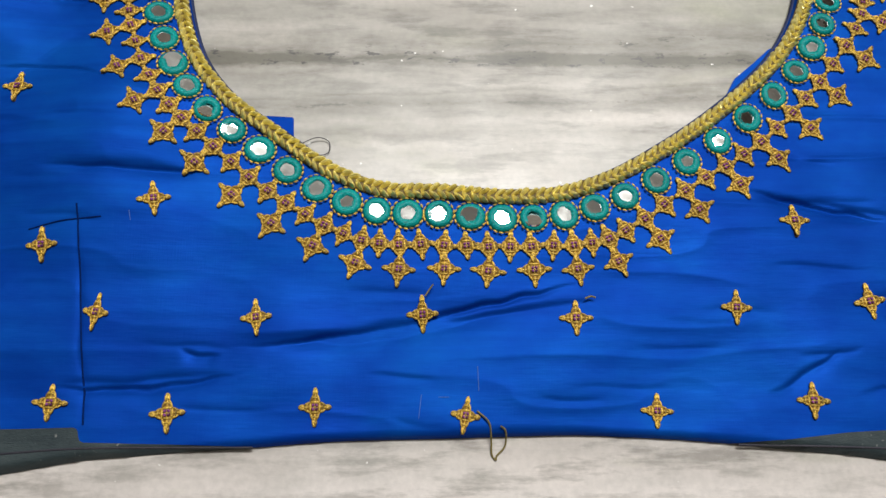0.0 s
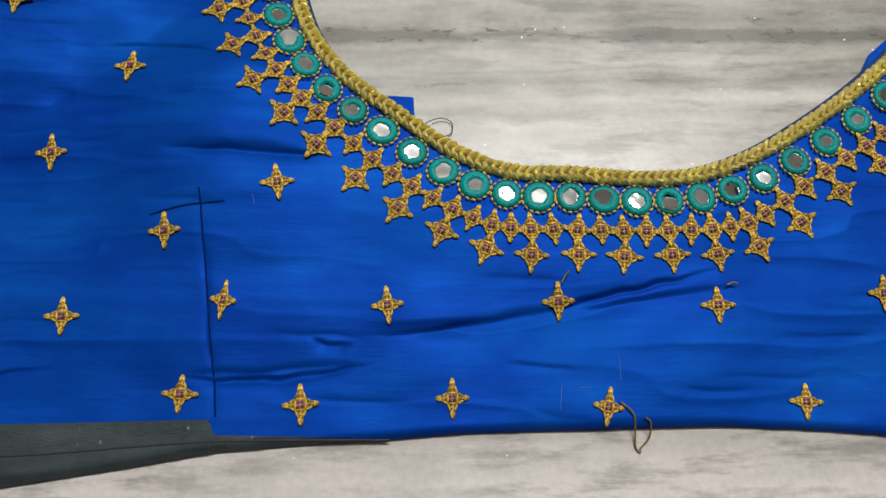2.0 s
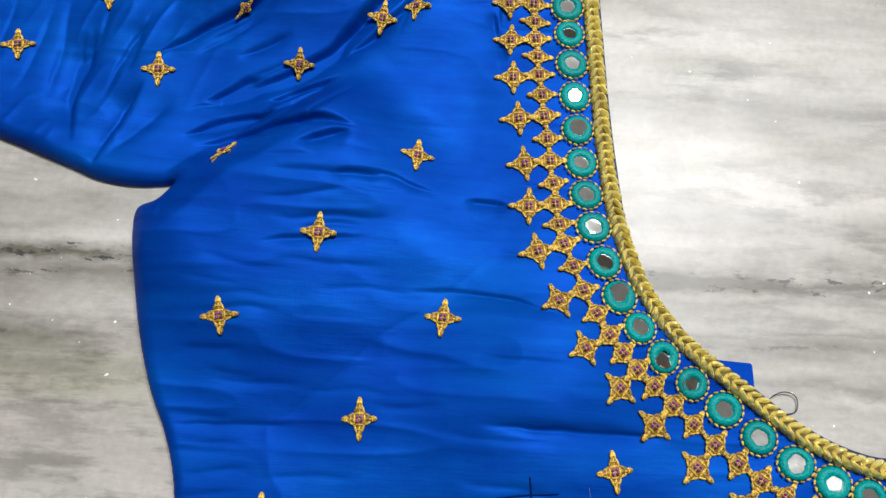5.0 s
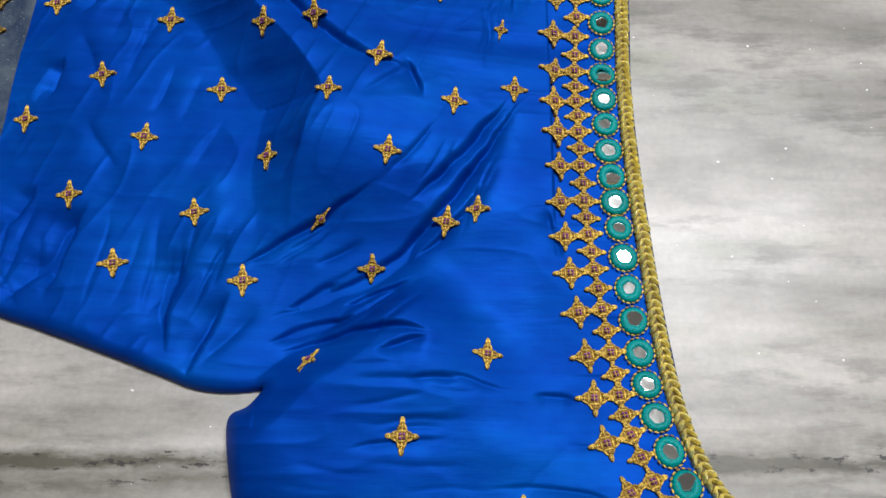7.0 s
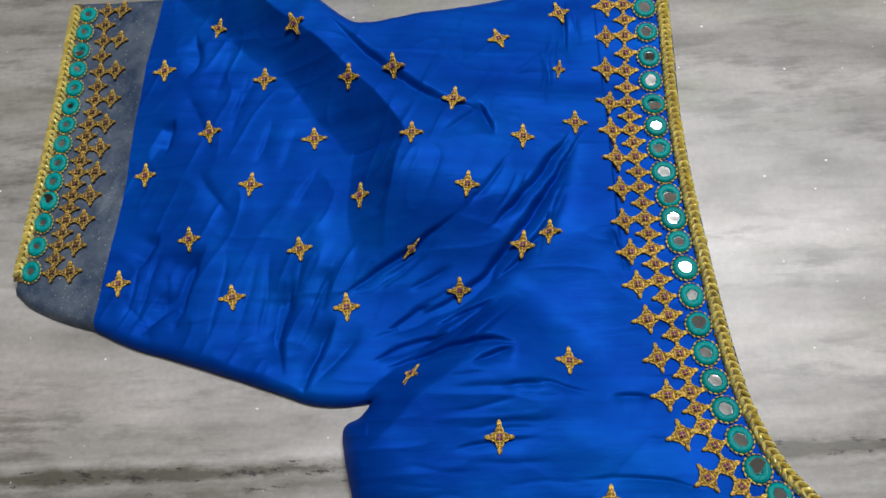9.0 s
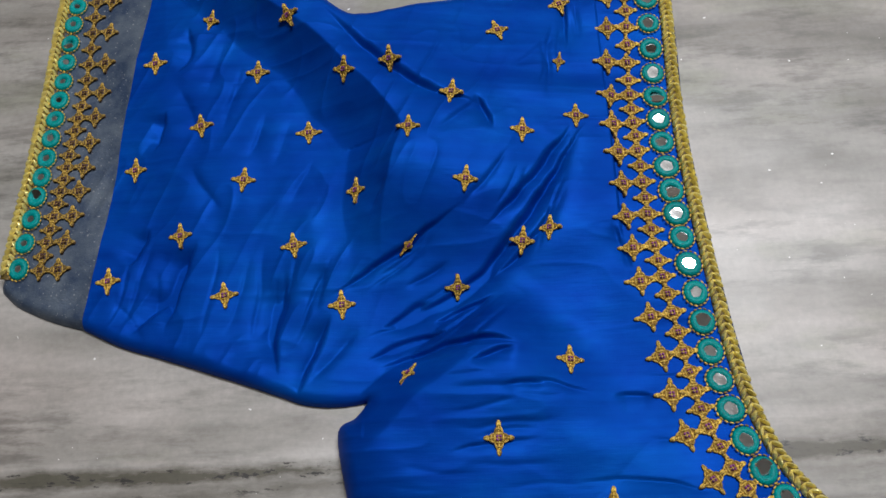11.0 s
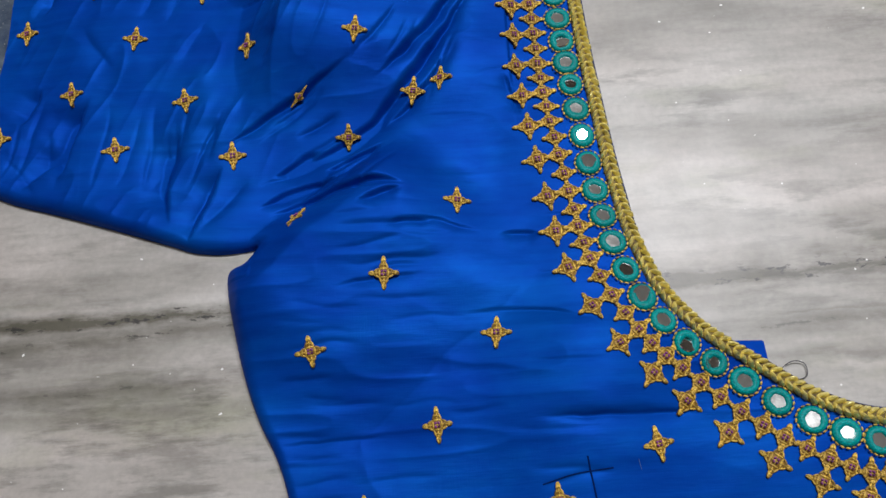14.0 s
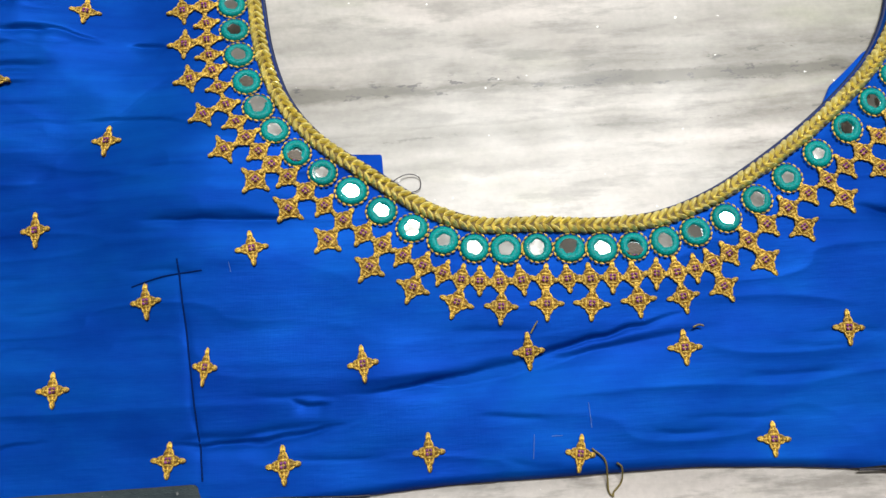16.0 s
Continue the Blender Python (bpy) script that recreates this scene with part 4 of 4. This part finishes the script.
def braid(run, pitch, width=1.0):
    s = np.r_[0, np.cumsum(np.linalg.norm(np.diff(run, axis=0), axis=1))]
    for w in np.arange(pitch, s[-1] - pitch / 2, pitch):
        x, y = np.interp(w, s, run[:, 0]), np.interp(w, s, run[:, 1])
        x2, y2 = np.interp(w + 0.001, s, run[:, 0]), np.interp(w + 0.001, s, run[:, 1])
        q = math.atan2(y2 - y, x2 - x)
        z = max(float(height(x, y)[0]), 0.0026)
        part("braid_stitch", rnd.choice(BRAIDS), blouse, Matrix.LocRotScale((x, y, z + 0.0006 + rnd.uniform(0, 2e-4)), Euler((rnd.uniform(-0.14, 0.14), rnd.uniform(-0.12, 0.12), q + rnd.uniform(-0.09, 0.09))), (1.0, width * rnd.uniform(0.92, 1.06), 1)))


braid_line = line + normals(line) * 0.0078
braid_line = dense(braid_line[braid_line[:, 1] < SHOULDER_Y - 0.001], smooth=False)
strip("braid_base", braid_line, 0.0026, 0.0004, FOIL_GAP_SHADE, "base of the gold foil braid along the neckline, dark as its shaded gaps")
edge_line = line + normals(line) * 0.0108
edge_line = dense(edge_line[edge_line[:, 1] < SHOULDER_Y - 0.001], smooth=False)
strip("neck_piping", edge_line, 0.0007, 0.0006, NAVY, "narrow navy piping at the neck edge", -0.0006)
braid(braid_line, 0.0027)
for flip in (False, True):
    cuff_line = dense([(-0.3511, 0.2985), (-0.3520, 0.2331), (-0.3546, 0.1921), (-0.3567, 0.1656)])
    if flip:
        cuff_line = mirror_run(cuff_line)
    strip("cuff_braid_base", cuff_line, 0.0022, 0.0004, FOIL_GAP_SHADE, "base of the gold foil braid along the sleeve's end, dark as its shaded gaps")
    braid(cuff_line, 0.0027, 0.82)


# ---- seams ----
# the dart's shaded groove, laid on as thin navy strips
strip("dart_seam", dense([(-0.1078, 0.0340), (-0.1034, -0.0009), (-0.0992, -0.0335)]), 0.0003, 0.0002, SEAM_SHADE, "stitched dart line, its shade laid on as a dark strip", 0.0001)
strip("dart_seam", dense([(-0.1225, 0.0262), (-0.112, 0.0288), (-0.1000, 0.0300)]), 0.00025, 0.0002, SEAM_SHADE, "stitched dart line, its shade laid on as a dark strip", 0.0001)

# shade in the hem's fold, put on as thin dark strips
strip("hem_seam", dense([(-0.1865, -0.0450), (-0.150, -0.0435), (-0.1225, -0.0416), (-0.0990, -0.0402), (-0.0700, -0.0400), (-0.0500, -0.0401)]), 0.00035, 0.0002, BLACK_THREAD_AND_FOLD, "hem fold, its shade laid on as a dark strip", 0.0)
strip("hem_seam", dense([(0.0960, -0.0402), (0.1300, -0.0412), (0.1900, -0.0440), (0.2400, -0.0460)]), 0.00035, 0.0002, BLACK_THREAD_AND_FOLD, "hem fold, its shade laid on as a dark strip", 0.0)

# faint tailor's marks
for way in ([(0.0170, -0.0165), (0.0172, -0.0240)], [(-0.0002, -0.0250), (-0.0010, -0.0322)], [(0.0050, -0.0258), (0.0082, -0.0258)], [(-0.0918, 0.0322), (-0.0912, 0.0290)]):
    strip("chalk_mark", dense(way), 0.00009, 0.00006, CHALK, "thin pale chalk line", 0.0002)

# ---- loose ends ----
def thread(name, points, r, mat, label, parent=blouse):
    p = np.array(points, float)
    p = spline(p, np.linspace(0, len(p) - 1, 10 * (len(p) - 1) + 1))
    th = []
    f = []
    for i, c in enumerate(p):
        d = Vector(p[min(i + 1, len(p) - 1)] - p[max(i - 1, 0)]).normalized()
        a = d.cross(Vector((0, 0, 1)))
        a = a.normalized() if a.length > 1e-6 else Vector((1, 0, 0))
        b = a.cross(d)
        th += [Vector(c) + r * (a * math.cos(k * math.pi / 3) + b * math.sin(k * math.pi / 3)) for k in range(6)]
    for i in range(len(p) - 1):
        f += [(6 * i + k, 6 * i + (k + 1) % 6, 6 * i + 6 + (k + 1) % 6, 6 * i + 6 + k) for k in range(6)]
    return part(name, mesh_of(name, th, f, mat), parent, label=label)


thread("loose_thread", [(-0.0425, 0.0560, 0.003), (-0.0385, 0.0597, 0.002), (-0.0345, 0.0613, 0.0015), (-0.0311, 0.0600, 0.001), (-0.0312, 0.0562, 0.0008), (-0.0345, 0.0551, 0.0008), (-0.0370, 0.0556, 0.0015)], 0.00016, BLACK_THREAD_AND_FOLD, "thin dark loop of loose thread")
thread("loose_thread", [(0.0165, -0.0300, 0.005), (0.0200, -0.0335, 0.005), (0.0208, -0.0385, 0.002), (0.0210, -0.0425, 0.0006), (0.0222, -0.0440, 0.0006), (0.0225, -0.0428, 0.0006), (0.0250, -0.0400, 0.001), (0.0250, -0.0360, 0.004), (0.0235, -0.0345, 0.005)], 0.00028, OLIVE, "frayed olive-gold thread end over the hem")
thread("loose_thread", [(0.0010, 0.0052, 0.006), (0.0022, 0.0072, 0.0055), (0.0035, 0.0090, 0.006)], 0.00025, OLIVE, "short olive thread end beside a star")
thread("loose_thread", [(0.0512, 0.0045, 0.006), (0.0530, 0.0052, 0.006), (0.0545, 0.0048, 0.006)], 0.0003, OLIVE, "short olive thread end beside a star")


def scrap(name, points, high, label):
    """A thick folded scrap of cloth that shows from below the neck edge."""
    bm = bmesh.new()
    low = [bm.verts.new((x, y, 0.0002)) for x, y in points]
    top = bmesh.ops.extrude_face_region(bm, geom=[bm.faces.new(low)])["geom"]
    bmesh.ops.translate(bm, verts=[g for g in top if isinstance(g, bmesh.types.BMVert)], vec=(0, 0, high))
    bmesh.ops.recalc_face_normals(bm, faces=bm.faces[:])
    bmesh.ops.bevel(bm, geom=bm.edges[:], offset=high * 0.3, segments=2, affect="EDGES")
    me = bpy.data.meshes.new(name)
    bm.to_mesh(me)
    bm.free()
    me.materials.append(SILK)
    return part(name, me, blouse, label=label)


scrap("facing_tab", [(-0.0640, 0.0700), (-0.0433, 0.0690), (-0.0427, 0.0560), (-0.0520, 0.0560)], 0.0012, "folded blue facing showing past the neck edge")
scrap("facing_tab", [(0.1075, 0.0800), (0.1095, 0.0835), (0.1110, 0.0862), (0.1185, 0.0925), (0.1250, 0.0985), (0.1330, 0.1010), (0.1250, 0.0860), (0.1160, 0.0780)], 0.0012, "folded blue facing showing past the neck edge")
